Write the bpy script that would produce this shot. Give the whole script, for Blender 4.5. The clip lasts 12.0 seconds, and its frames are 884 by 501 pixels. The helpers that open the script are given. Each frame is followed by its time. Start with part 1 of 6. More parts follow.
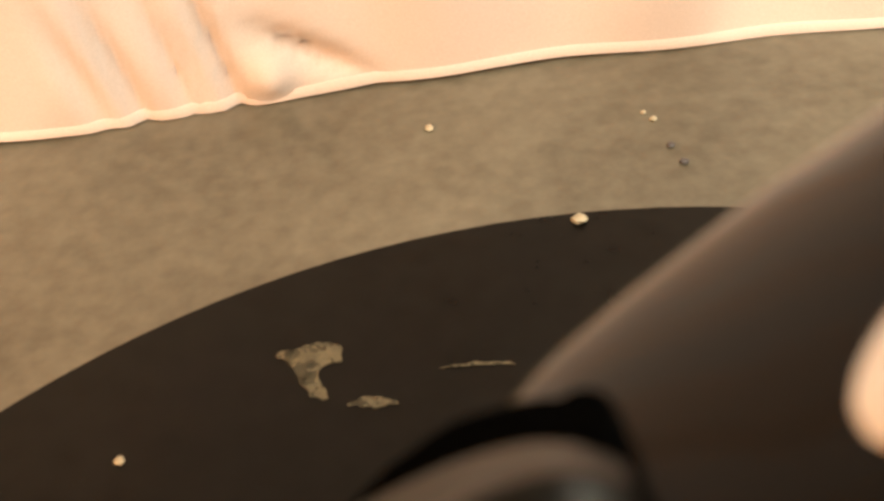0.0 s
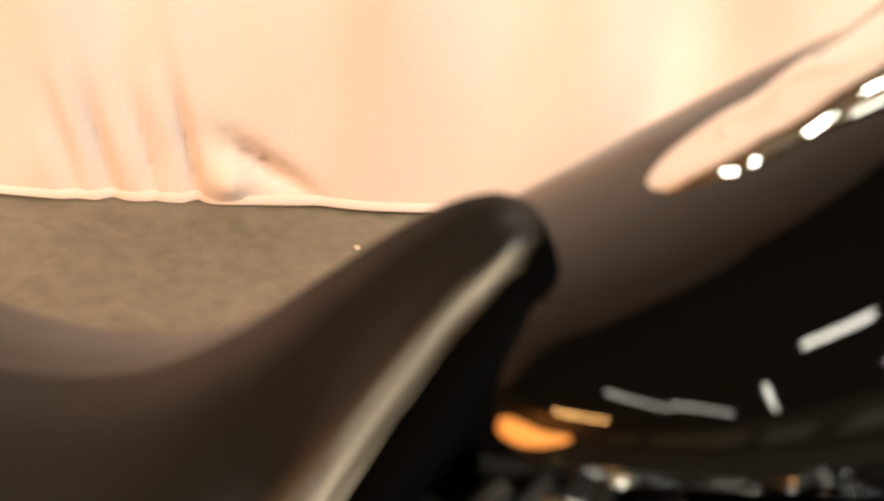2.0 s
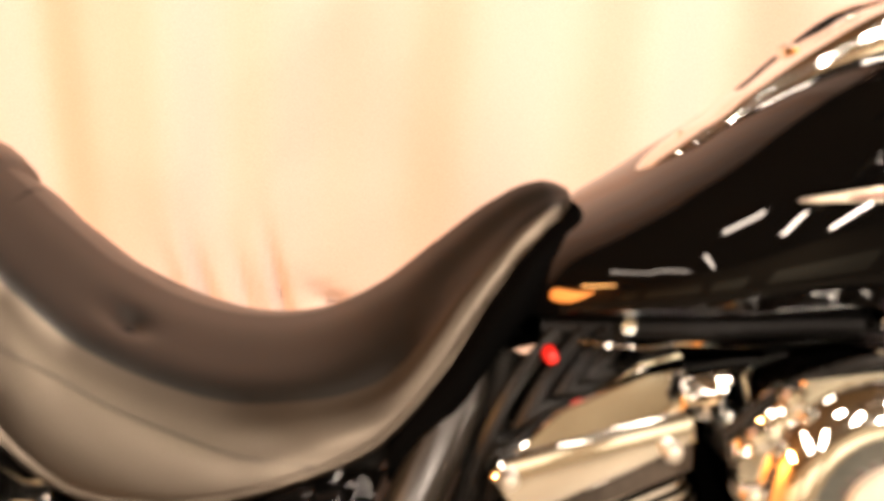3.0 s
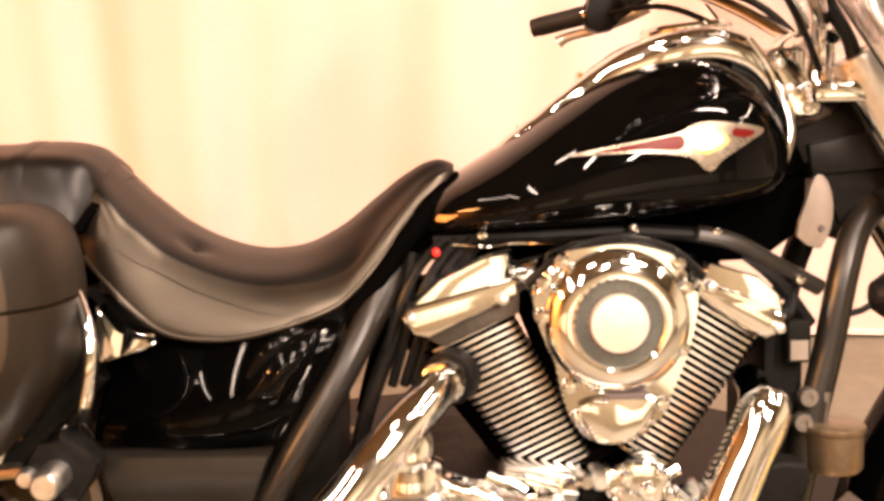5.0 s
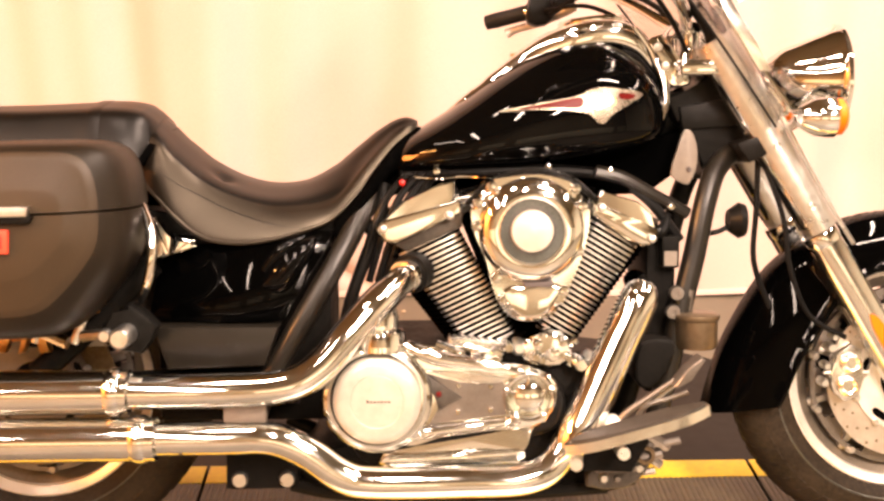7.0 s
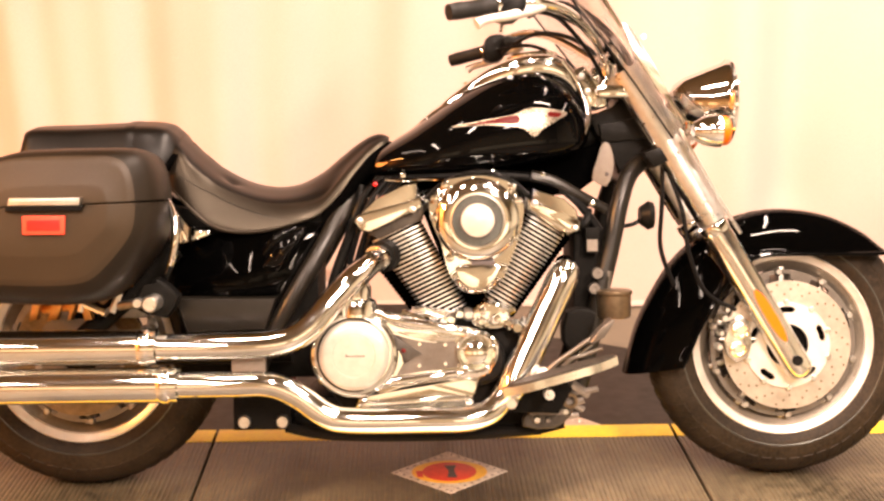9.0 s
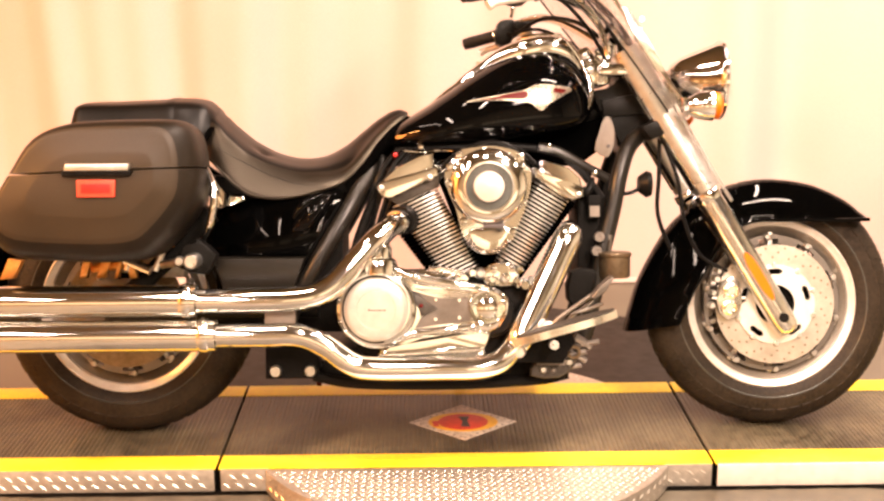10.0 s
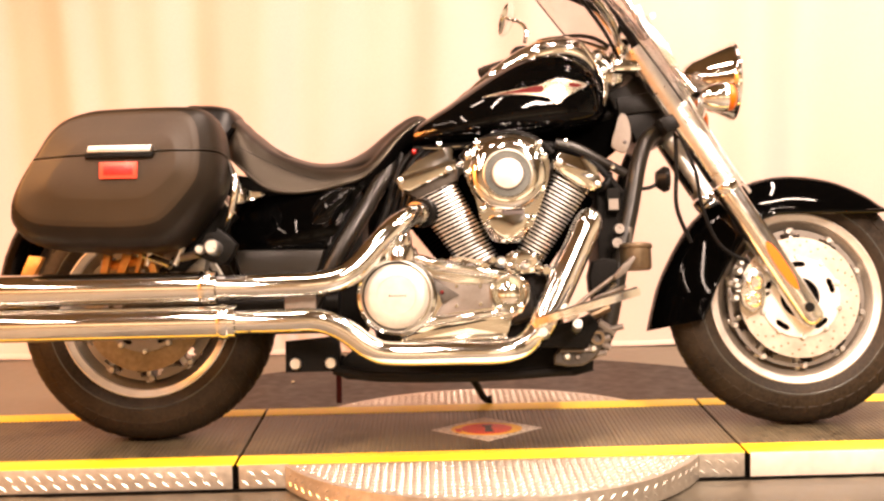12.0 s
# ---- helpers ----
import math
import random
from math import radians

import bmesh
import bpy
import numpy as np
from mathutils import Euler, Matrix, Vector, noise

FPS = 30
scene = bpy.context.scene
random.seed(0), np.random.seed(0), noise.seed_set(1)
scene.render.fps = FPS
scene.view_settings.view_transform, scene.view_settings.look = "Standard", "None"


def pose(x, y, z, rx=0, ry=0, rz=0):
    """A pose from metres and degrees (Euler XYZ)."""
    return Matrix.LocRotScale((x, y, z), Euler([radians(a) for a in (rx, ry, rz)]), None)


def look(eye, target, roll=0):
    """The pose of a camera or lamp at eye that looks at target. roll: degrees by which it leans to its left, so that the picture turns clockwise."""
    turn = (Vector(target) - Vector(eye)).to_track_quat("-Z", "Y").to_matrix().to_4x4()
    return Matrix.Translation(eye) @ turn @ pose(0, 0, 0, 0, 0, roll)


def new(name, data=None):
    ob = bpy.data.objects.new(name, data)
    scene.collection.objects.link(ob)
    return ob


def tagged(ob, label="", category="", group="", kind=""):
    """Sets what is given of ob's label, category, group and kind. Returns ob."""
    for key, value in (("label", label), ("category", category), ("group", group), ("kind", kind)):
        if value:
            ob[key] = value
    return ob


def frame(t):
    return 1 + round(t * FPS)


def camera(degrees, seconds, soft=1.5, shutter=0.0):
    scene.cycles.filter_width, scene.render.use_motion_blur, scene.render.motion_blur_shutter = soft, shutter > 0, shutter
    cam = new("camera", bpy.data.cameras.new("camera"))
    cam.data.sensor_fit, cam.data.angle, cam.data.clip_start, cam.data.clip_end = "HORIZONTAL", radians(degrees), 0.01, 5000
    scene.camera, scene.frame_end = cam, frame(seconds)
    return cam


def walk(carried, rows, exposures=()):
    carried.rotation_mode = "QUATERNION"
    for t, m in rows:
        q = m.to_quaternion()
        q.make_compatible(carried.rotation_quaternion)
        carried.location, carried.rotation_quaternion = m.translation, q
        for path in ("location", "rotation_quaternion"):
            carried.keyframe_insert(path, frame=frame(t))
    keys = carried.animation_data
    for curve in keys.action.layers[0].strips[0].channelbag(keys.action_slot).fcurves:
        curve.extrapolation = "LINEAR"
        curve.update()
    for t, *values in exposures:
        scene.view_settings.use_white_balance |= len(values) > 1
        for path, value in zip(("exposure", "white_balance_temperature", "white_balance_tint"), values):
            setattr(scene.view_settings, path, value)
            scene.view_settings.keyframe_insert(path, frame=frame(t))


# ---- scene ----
cam = camera(40.0, 12.0, 2.5)
cam.data.dof.use_dof, cam.data.dof.focus_distance, cam.data.dof.aperture_fstop = True, 2.95, 5.6
PATH = [
    (0, (0.678, -0.05, 1.068), (0.684, 1.474, -0.227), -7.3),
    (0.5, (0.684, -0.051, 1.06), (0.731, 1.45, -0.261), -3.7),
    (1, (0.668, -0.082, 1.068), (0.753, 1.41, -0.261), -0.8),
    (1.5, (0.63, -0.243, 1.103), (0.791, 1.389, -0.042), 1.5),
    (2, (0.601, -0.426, 1.11), (0.813, 1.292, 0.108), 7.2),
    (2.5, (0.595, -0.651, 1.138), (0.657, 1.13, 0.23), 1.8),
    (3, (0.559, -0.85, 1.108), (0.663, 1.027, 0.426), 2.4),
    (3.5, (0.538, -1.011, 1.119), (0.75, 0.87, 0.474), 3.2),
    (3.7, (0.544, -1.086, 1.130), (0.731, 0.790, 0.461), 3.1),
    (5.3, (0.664, -1.656, 1.208), (0.716, 0.258, 0.632), -0.6),
    (5.5, (0.665, -1.718, 1.215), (0.739, 0.193, 0.631), -0.3),
    (6, (0.663, -1.894, 1.228), (0.736, 0.017, 0.644), -0.5),
    (6.5, (0.687, -2.04, 1.224), (0.756, -0.125, 0.652), -0.4),
    (6.7, (0.692, -2.084, 1.228), (0.754, -0.171, 0.647), 0.1),
    (8.3, (0.713, -2.553, 1.237), (0.771, -0.611, 0.760), 0.0),
    (8.5, (0.721, -2.59, 1.237), (0.779, -0.649, 0.757), -0.1),
    (9, (0.762, -2.723, 1.243), (0.82, -0.784, 0.757), -0.1),
    (9.5, (0.777, -2.88, 1.217), (0.789, -0.939, 0.734), -0.3),
    (10, (0.753, -2.984, 1.221), (0.788, -1.045, 0.734), -0.2),
    (10.5, (0.736, -3.053, 1.177), (0.782, -1.111, 0.704), -0.4),
    (11, (0.735, -3.009, 1.057), (0.744, -1.049, 0.661), -1.0),
    (11.5, (0.753, -3.01, 0.861), (0.741, -1.027, 0.601), -1.3),
    (12, (0.735, -3.055, 0.779), (0.749, -1.066, 0.576), -1.3),
]
walk(cam, [(t, look(eye, target, roll)) for t, eye, target, roll in PATH],
     ((0, 0.55, 5850, -10), (1, 0.39, 5800, -14), (1.6, 0.57, 5300, -12), (2.0, 0.62, 5650, -6), (3.5, 0.79, 6450, 14), (5.5, 0.86, 6650, 16.5), (9, 0.73, 6700, 17.5), (12, 0.72, 6700, 18)))

# ---- world and light ----
world = bpy.data.worlds.new("world")
world.use_nodes = True
world.node_tree.nodes["Background"].inputs[0].default_value = (0.9, 0.75, 0.6, 1)
world.node_tree.nodes["Background"].inputs[1].default_value = 0.02
scene.world = world
scene.view_settings.exposure = 0.0
WARM = (1.0, 0.80, 0.64)
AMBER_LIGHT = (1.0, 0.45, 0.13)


def area_lamp(name, x, y, z, sx, sy, watts, colour):
    data = bpy.data.lights.new(name, "AREA")
    data.shape, data.size, data.size_y, data.energy, data.color = "RECTANGLE", sx, sy, watts, colour
    ob = new(name, data)
    ob.matrix_world = pose(x, y, z)
    return ob


# ---- materials ----
def material(name, color, rough=0.5, metal=0.0, coat=0.0, spec=0.5):
    m = bpy.data.materials.new(name)
    m.use_nodes = True
    b = m.node_tree.nodes["Principled BSDF"]
    b.inputs["Base Color"].default_value = (*color, 1)
    b.inputs["Roughness"].default_value = rough
    b.inputs["Metallic"].default_value = metal
    b.inputs["Coat Weight"].default_value = coat
    b.inputs["Coat Roughness"].default_value = 0.03
    b.inputs["Specular IOR Level"].default_value = spec
    return m


def grain(m, scale, low, high, detail=6.0, stretch=(1, 1, 1), rough=None, bump=0.0, big=0.0):
    """Colour from two scales of noise, with roughness and relief from the fine one."""
    nt = m.node_tree
    b = nt.nodes["Principled BSDF"]
    co = nt.nodes.new("ShaderNodeTexCoord")
    mp = nt.nodes.new("ShaderNodeMapping")
    mp.inputs["Scale"].default_value = stretch
    nt.links.new(co.outputs["Object"], mp.inputs[0])
    fine = nt.nodes.new("ShaderNodeTexNoise")
    fine.inputs["Scale"].default_value, fine.inputs["Detail"].default_value = scale, detail
    nt.links.new(mp.outputs[0], fine.inputs["Vector"])
    wide = nt.nodes.new("ShaderNodeTexNoise")
    wide.inputs["Scale"].default_value, wide.inputs["Detail"].default_value = big or scale / 12, 3.0
    nt.links.new(mp.outputs[0], wide.inputs["Vector"])
    mix = nt.nodes.new("ShaderNodeMath")
    mix.operation = "MULTIPLY_ADD"
    mix.inputs[1].default_value = 0.5
    nt.links.new(fine.outputs[0], mix.inputs[0])
    half = nt.nodes.new("ShaderNodeMath")
    half.operation = "MULTIPLY"
    half.inputs[1].default_value = 0.5
    nt.links.new(wide.outputs[0], half.inputs[0])
    nt.links.new(half.outputs[0], mix.inputs[2])
    ramp = nt.nodes.new("ShaderNodeValToRGB")
    ramp.color_ramp.elements[0].position, ramp.color_ramp.elements[0].color = 0.33, (*low, 1)
    ramp.color_ramp.elements[1].position, ramp.color_ramp.elements[1].color = 0.68, (*high, 1)
    nt.links.new(mix.outputs[0], ramp.inputs[0])
    nt.links.new(ramp.outputs[0], b.inputs["Base Color"])
    if rough:
        rr = nt.nodes.new("ShaderNodeMapRange")
        rr.inputs["From Min"].default_value, rr.inputs["From Max"].default_value = 0.3, 0.7
        rr.inputs["To Min"].default_value, rr.inputs["To Max"].default_value = rough
        nt.links.new(mix.outputs[0], rr.inputs["Value"])
        nt.links.new(rr.outputs[0], b.inputs["Roughness"])
    if bump:
        bp = nt.nodes.new("ShaderNodeBump")
        bp.inputs["Strength"].default_value, bp.inputs["Distance"].default_value = bump, 0.002
        nt.links.new(fine.outputs[0], bp.inputs["Height"])
        nt.links.new(bp.outputs[0], b.inputs["Normal"])
    return m


def stain(m, scale, dark, low=0.52, high=0.64):
    """Irregular dark stains over the material's colour; dark: what is left of the colour within them."""
    nt = m.node_tree
    b = nt.nodes["Principled BSDF"]
    base = b.inputs["Base Color"].links[0].from_socket
    co, fine, ramp, mix = (nt.nodes.new("ShaderNode" + k) for k in ("TexCoord", "TexNoise", "MapRange", "Mix"))
    fine.inputs["Scale"].default_value, fine.inputs["Detail"].default_value, fine.inputs["Roughness"].default_value = scale, 9.0, 0.62
    nt.links.new(co.outputs["Object"], fine.inputs["Vector"])
    ramp.inputs["From Min"].default_value, ramp.inputs["From Max"].default_value = low, high
    nt.links.new(fine.outputs[0], ramp.inputs["Value"])
    mix.data_type, mix.blend_type = "RGBA", "MULTIPLY"
    nt.links.new(ramp.outputs[0], mix.inputs["Factor"])
    nt.links.new(base, mix.inputs[6])
    mix.inputs[7].default_value = (dark, dark, dark, 1)
    nt.links.new(mix.outputs[2], b.inputs["Base Color"])
    return m


M_CHROME = grain(material("chrome", (0.8, 0.81, 0.79), 0.07, 1.0), 30, (0.74, 0.75, 0.73), (0.87, 0.88, 0.86), rough=(0.035, 0.09))
M_STEEL = grain(material("brushed_steel", (0.68, 0.68, 0.65), 0.3, 1.0), 60, (0.6, 0.6, 0.575), (0.78, 0.78, 0.75), rough=(0.24, 0.4))
M_POLISH = grain(material("polished_alloy", (0.78, 0.78, 0.75), 0.18, 1.0), 50, (0.72, 0.72, 0.69), (0.84, 0.84, 0.81), rough=(0.13, 0.24), big=5)
M_ALLOY = grain(material("cast_alloy", (0.5, 0.48, 0.44), 0.4, 1.0), 90, (0.36, 0.34, 0.31), (0.6, 0.58, 0.53), rough=(0.32, 0.52), bump=0.15)
M_BLACK = material("black_lacquer", (0.001, 0.001, 0.001), 0.06, 0.0, 1.0, 0.0)
M_BLACK.node_tree.nodes["Principled BSDF"].inputs["Coat IOR"].default_value = 1.235
M_SATIN = grain(material("black_satin_metal", (0.006, 0.006, 0.005), 0.35, 0.0, 0.0, 0.09), 80, (0.003, 0.003, 0.0026), (0.008, 0.0075, 0.007), rough=(0.25, 0.42))
M_MATTE = grain(material("dark_engine_paint", (0.006, 0.006, 0.006), 0.6, 0.0, 0.0, 0.06), 120, (0.003, 0.003, 0.0026), (0.009, 0.008, 0.007), rough=(0.45, 0.7), bump=0.2)
M_VINYL = grain(material("seat_vinyl", (0.0035, 0.0028, 0.0021), 0.36, 0.0, 0.0, 0.2), 420, (0.002, 0.0016, 0.0012), (0.0045, 0.0036, 0.0027), rough=(0.32, 0.40), bump=0.04, big=9)
# Lit copy of the seat vinyl: light on the saddle's sides is in its colour.
M_VINYL_LIT = grain(material("seat_vinyl_lit", (0.012, 0.0088, 0.006), 0.36, 0.0, 0.0, 0.5), 300, (0.006, 0.0043, 0.003), (0.010, 0.0073, 0.005), rough=(0.31, 0.39), bump=0.04, big=7)
M_VINYL_LIT.node_tree.nodes["Principled BSDF"].inputs["Specular Tint"].default_value = (1.0, 0.86, 0.68, 1)
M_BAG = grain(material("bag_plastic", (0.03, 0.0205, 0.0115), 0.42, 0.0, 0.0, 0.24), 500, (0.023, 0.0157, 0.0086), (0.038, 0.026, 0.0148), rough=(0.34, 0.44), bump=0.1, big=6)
M_RIM = grain(material("dark_cast_rim", (0.24, 0.21, 0.172), 0.42, 0.7), 120, (0.2, 0.174, 0.142), (0.28, 0.246, 0.202), rough=(0.36, 0.5))
M_TUBE = grain(material("satin_frame_paint", (0.009, 0.0078, 0.006), 0.3, 0.0, 0.0, 0.34), 400, (0.007, 0.006, 0.0046), (0.011, 0.0095, 0.0074), rough=(0.27, 0.32))
M_RUBBER = grain(material("tyre_rubber", (0.014, 0.012, 0.010), 0.6, 0.0, 0.0, 0.14), 130, (0.006, 0.0042, 0.0028), (0.034, 0.024, 0.015), rough=(0.42, 0.65), bump=0.35, big=9)
M_HOSE = material("hose_rubber", (0.004, 0.004, 0.004), 0.45, 0.0, 0.0, 0.1)
M_GRIP = grain(material("grip_rubber", (0.02, 0.02, 0.02), 0.6, 0.0, 0.0, 0.2), 300, (0.006, 0.0055, 0.005), (0.014, 0.013, 0.012), bump=0.3)
M_CAST = grain(material("dark_cast_panel", (0.2, 0.18, 0.16), 0.45, 0.9), 260, (0.17, 0.152, 0.135), (0.23, 0.208, 0.186), rough=(0.36, 0.46), bump=0.03)
# Gold of the emblem ring, and amber light painted on rear pieces.
M_GOLD_AMBER = grain(material("gold_and_amber_light", (0.75, 0.36, 0.1), 0.35, 1.0), 80, (0.6, 0.27, 0.07), (0.85, 0.45, 0.14), rough=(0.25, 0.5))
M_RED = material("red_reflector", (0.55, 0.012, 0.008), 0.3, 0.0, 0.2)
M_REDRIM = material("red_reflector_rim", (0.62, 0.06, 0.03), 0.3, 0.0, 0.2)
M_AMBER = material("amber_reflector", (0.62, 0.125, 0.0), 0.35, 0.0, 0.0, 0.3)
M_ROTOR = grain(material("worn_disc_steel", (0.58, 0.52, 0.44), 0.36, 0.8), 60, (0.46, 0.41, 0.345), (0.62, 0.56, 0.48), rough=(0.32, 0.42), big=14)
M_BRASS = grain(material("browned_disc_steel", (0.2, 0.15, 0.09), 0.4, 0.85), 120, (0.14, 0.105, 0.06), (0.27, 0.2, 0.12), rough=(0.32, 0.46), big=12)
# Colour of an orange reflection painted on the tank.
M_GLINT = material("orange_glint", (0.42, 0.18, 0.04), 0.5)
M_REDPAINT = material("dark_red_enamel", (0.08, 0.004, 0.003), 0.3, 0.0, 0.0, 0.1)
M_GREY = grain(material("grey_plate", (0.17, 0.145, 0.12), 0.45, 0.2), 90, (0.15, 0.127, 0.104), (0.19, 0.163, 0.136), rough=(0.4, 0.5))
M_INK = material("dark_ink", (0.06, 0.05, 0.05), 0.6)
M_DARKRING = grain(material("dark_ring_finish", (0.05, 0.055, 0.05), 0.35, 0.6), 200, (0.05, 0.055, 0.05), (0.1, 0.105, 0.095), rough=(0.3, 0.45))
M_GLASS = material("lamp_glass", (0.9, 0.9, 0.88), 0.05)
M_GLASS.node_tree.nodes["Principled BSDF"].inputs["Transmission Weight"].default_value = 1.0
M_SHIELD = material("clear_acrylic", (0.98, 0.95, 0.92), 0.02)
M_SHIELD.node_tree.nodes["Principled BSDF"].inputs["Transmission Weight"].default_value = 1.0
M_SHIELD.node_tree.nodes["Principled BSDF"].inputs["IOR"].default_value = 1.09
M_CURTAIN = grain(material("white_drape", (0.53, 0.418, 0.376), 0.85), 260, (0.48, 0.375, 0.334), (0.578, 0.459, 0.415), rough=(0.75, 0.92), bump=0.12, big=1.1)
M_CURTAIN.node_tree.nodes["Principled BSDF"].inputs["Sheen Weight"].default_value = 0.2
M_CONCRETE = grain(material("concrete_floor", (0.12, 0.1, 0.07), 0.6, 0.0, 0.0, 0.5), 34, (0.075, 0.062, 0.043), (0.145, 0.124, 0.09), detail=10, rough=(0.34, 0.58), bump=0.12, big=2.2)
M_DISC = grain(material("dark_painted_steel", (0.006, 0.005, 0.004), 0.35, 0.0, 0.0, 0.12), 26, (0.003, 0.0025, 0.0019), (0.008, 0.0068, 0.0054), detail=9, rough=(0.25, 0.5), bump=0.06, big=1.3)
M_DECK = grain(material("ribbed_grey_rubber", (0.065, 0.053, 0.043), 0.5), 40, (0.022, 0.0172, 0.0098), (0.135, 0.109, 0.065), detail=9, rough=(0.35, 0.6), bump=0.15, big=2.6)
stain(M_DECK, 3.2, 0.45)
M_YELLOW = grain(material("yellow_tape", (0.8, 0.55, 0.02), 0.45), 60, (0.7, 0.42, 0.01), (0.85, 0.62, 0.03), detail=8, rough=(0.35, 0.55), big=5)
M_TREAD = grain(material("aluminium_tread", (0.6, 0.56, 0.5), 0.42, 0.85), 50, (0.5, 0.46, 0.4), (0.78, 0.73, 0.65), rough=(0.3, 0.45), bump=0.05, big=4)
M_PLATE = grain(material("worn_tread_plate", (0.3, 0.27, 0.23), 0.4, 0.85), 70, (0.42, 0.38, 0.32), (0.66, 0.61, 0.53), rough=(0.34, 0.5), bump=0.06, big=2.6)
M_WALL = grain(material("brown_wall_paint", (0.14, 0.112, 0.066), 0.8), 9, (0.115, 0.092, 0.054), (0.165, 0.134, 0.08), big=0.6)
M_SOUTH = grain(material("cream_wall_paint", (0.52, 0.51, 0.4), 0.8), 9, (0.48, 0.47, 0.37), (0.56, 0.55, 0.43), big=0.6)
M_WEST = grain(material("tan_wall_paint", (0.5, 0.27, 0.1), 0.8), 9, (0.44, 0.235, 0.085), (0.56, 0.31, 0.12), big=0.6)
M_CEIL = grain(material("brown_ceiling", (0.13, 0.108, 0.062), 0.85), 8, (0.11, 0.092, 0.052), (0.15, 0.125, 0.072), big=0.7)
M_WORN = grain(material("bare_worn_patch", (0.1, 0.08, 0.045), 0.6), 90, (0.05, 0.04, 0.022), (0.17, 0.136, 0.076), big=30)
fade = M_WORN.node_tree
spot, step = fade.nodes.new("ShaderNodeTexNoise"), fade.nodes.new("ShaderNodeMapRange")
spot.inputs["Scale"].default_value, spot.inputs["Detail"].default_value = 55, 4
step.inputs["From Min"].default_value, step.inputs["From Max"].default_value = 0.24, 0.5
step.inputs["To Max"].default_value = 0.9
fade.links.new(fade.nodes["Texture Coordinate"].outputs["Object"], spot.inputs["Vector"])
fade.links.new(spot.outputs[0], step.inputs["Value"])
fade.links.new(step.outputs[0], fade.nodes["Principled BSDF"].inputs["Alpha"])
M_SCUFF = grain(material("pale_front_paint", (0.07, 0.057, 0.038), 0.45, 0.0, 0.0, 0.4), 30, (0.028, 0.023, 0.016), (0.095, 0.08, 0.056), detail=10, rough=(0.3, 0.55), bump=0.08, big=5)
M_BAGRIM = grain(material("bag_plastic_darker", (0.010, 0.0072, 0.0045), 0.45, 0.0, 0.0, 0.16), 300, (0.007, 0.005, 0.003), (0.014, 0.0098, 0.006), rough=(0.36, 0.5), bump=0.15, big=6)
M_BADGE = grain(material("silver_emblem", (0.22, 0.19, 0.145), 0.3, 0.8), 120, (0.17, 0.147, 0.112), (0.26, 0.225, 0.175), rough=(0.22, 0.34))
M_PAD = grain(material("worn_pad_rubber", (0.06, 0.05, 0.04), 0.6, 0.0, 0.0, 0.15), 160, (0.018, 0.015, 0.012), (0.04, 0.033, 0.026), rough=(0.5, 0.7), bump=0.3)
M_CAN = grain(material("bronzed_can", (0.16, 0.115, 0.07), 0.35, 0.8), 90, (0.12, 0.085, 0.05), (0.2, 0.145, 0.09), rough=(0.3, 0.48), bump=0.05)
M_FIN = grain(material("cast_fin_paint", (0.06, 0.052, 0.044), 0.5, 0.5), 120, (0.035, 0.030, 0.025), (0.08, 0.07, 0.058), rough=(0.4, 0.6), bump=0.15)
M_BRIGHT = grain(material("bright_aluminium", (0.74, 0.71, 0.65), 0.4, 0.5), 40, (0.65, 0.62, 0.57), (0.82, 0.79, 0.73), rough=(0.3, 0.5), big=3)
M_CAP = grain(material("brushed_cap", (0.5, 0.475, 0.42), 0.42, 0.6), 60, (0.44, 0.418, 0.37), (0.56, 0.532, 0.47), rough=(0.36, 0.48), big=4)
# Near-black for black parts, and for deep shade painted into gaps.
M_BLACK_SHADE = material("black_with_gap_shade", (0.001, 0.001, 0.001), 0.7, 0.0, 0.0, 0.0)
M_WHITE = grain(material("pale_grit", (0.35, 0.29, 0.2), 0.6), 200, (0.25, 0.2, 0.13), (0.45, 0.38, 0.27))


# ---- builders ----
def smooth_line(pts, n=6, closed=False):
    """Catmull-Rom through the points."""
    pts = [Vector(p) for p in pts]
    out, m = [], len(pts)
    for i in range(m if closed else m - 1):
        if closed:
            p0, p1, p2, p3 = pts[i - 1], pts[i], pts[(i + 1) % m], pts[(i + 2) % m]
        else:
            p0, p1, p2, p3 = pts[max(i - 1, 0)], pts[i], pts[i + 1], pts[min(i + 2, m - 1)]
        for k in range(n):
            t = k / n
            out.append(0.5 * (2 * p1 + (p2 - p0) * t + (2 * p0 - 5 * p1 + 4 * p2 - p3) * t * t + (3 * p1 - p0 - 3 * p2 + p3) * t ** 3))
    if not closed:
        out.append(pts[-1])
    return out


def finish(bm, angle=35):
    bmesh.ops.recalc_face_normals(bm, faces=bm.faces)
    for f in bm.faces:
        f.smooth = True
    lim = radians(angle)
    for e in bm.edges:
        if len(e.link_faces) == 2 and e.calc_face_angle(0) > lim:
            e.smooth = False
    return bm


def part(name, bm, mat, parent=None, label="", angle=35):
    finish(bm, angle)
    me = bpy.data.meshes.new(name)
    bm.to_mesh(me)
    bm.free()
    for m in mat if isinstance(mat, (list, tuple)) else [mat]:
        me.materials.append(m)
    ob = new(name, me)
    ob.parent = parent
    if label:
        tagged(ob, label)
    return ob


def again(ob, m, parent=None):
    """Another piece on the same mesh."""
    o = ob.copy()
    scene.collection.objects.link(o)
    if parent:
        o.parent = parent
    o.matrix_basis = m
    return o


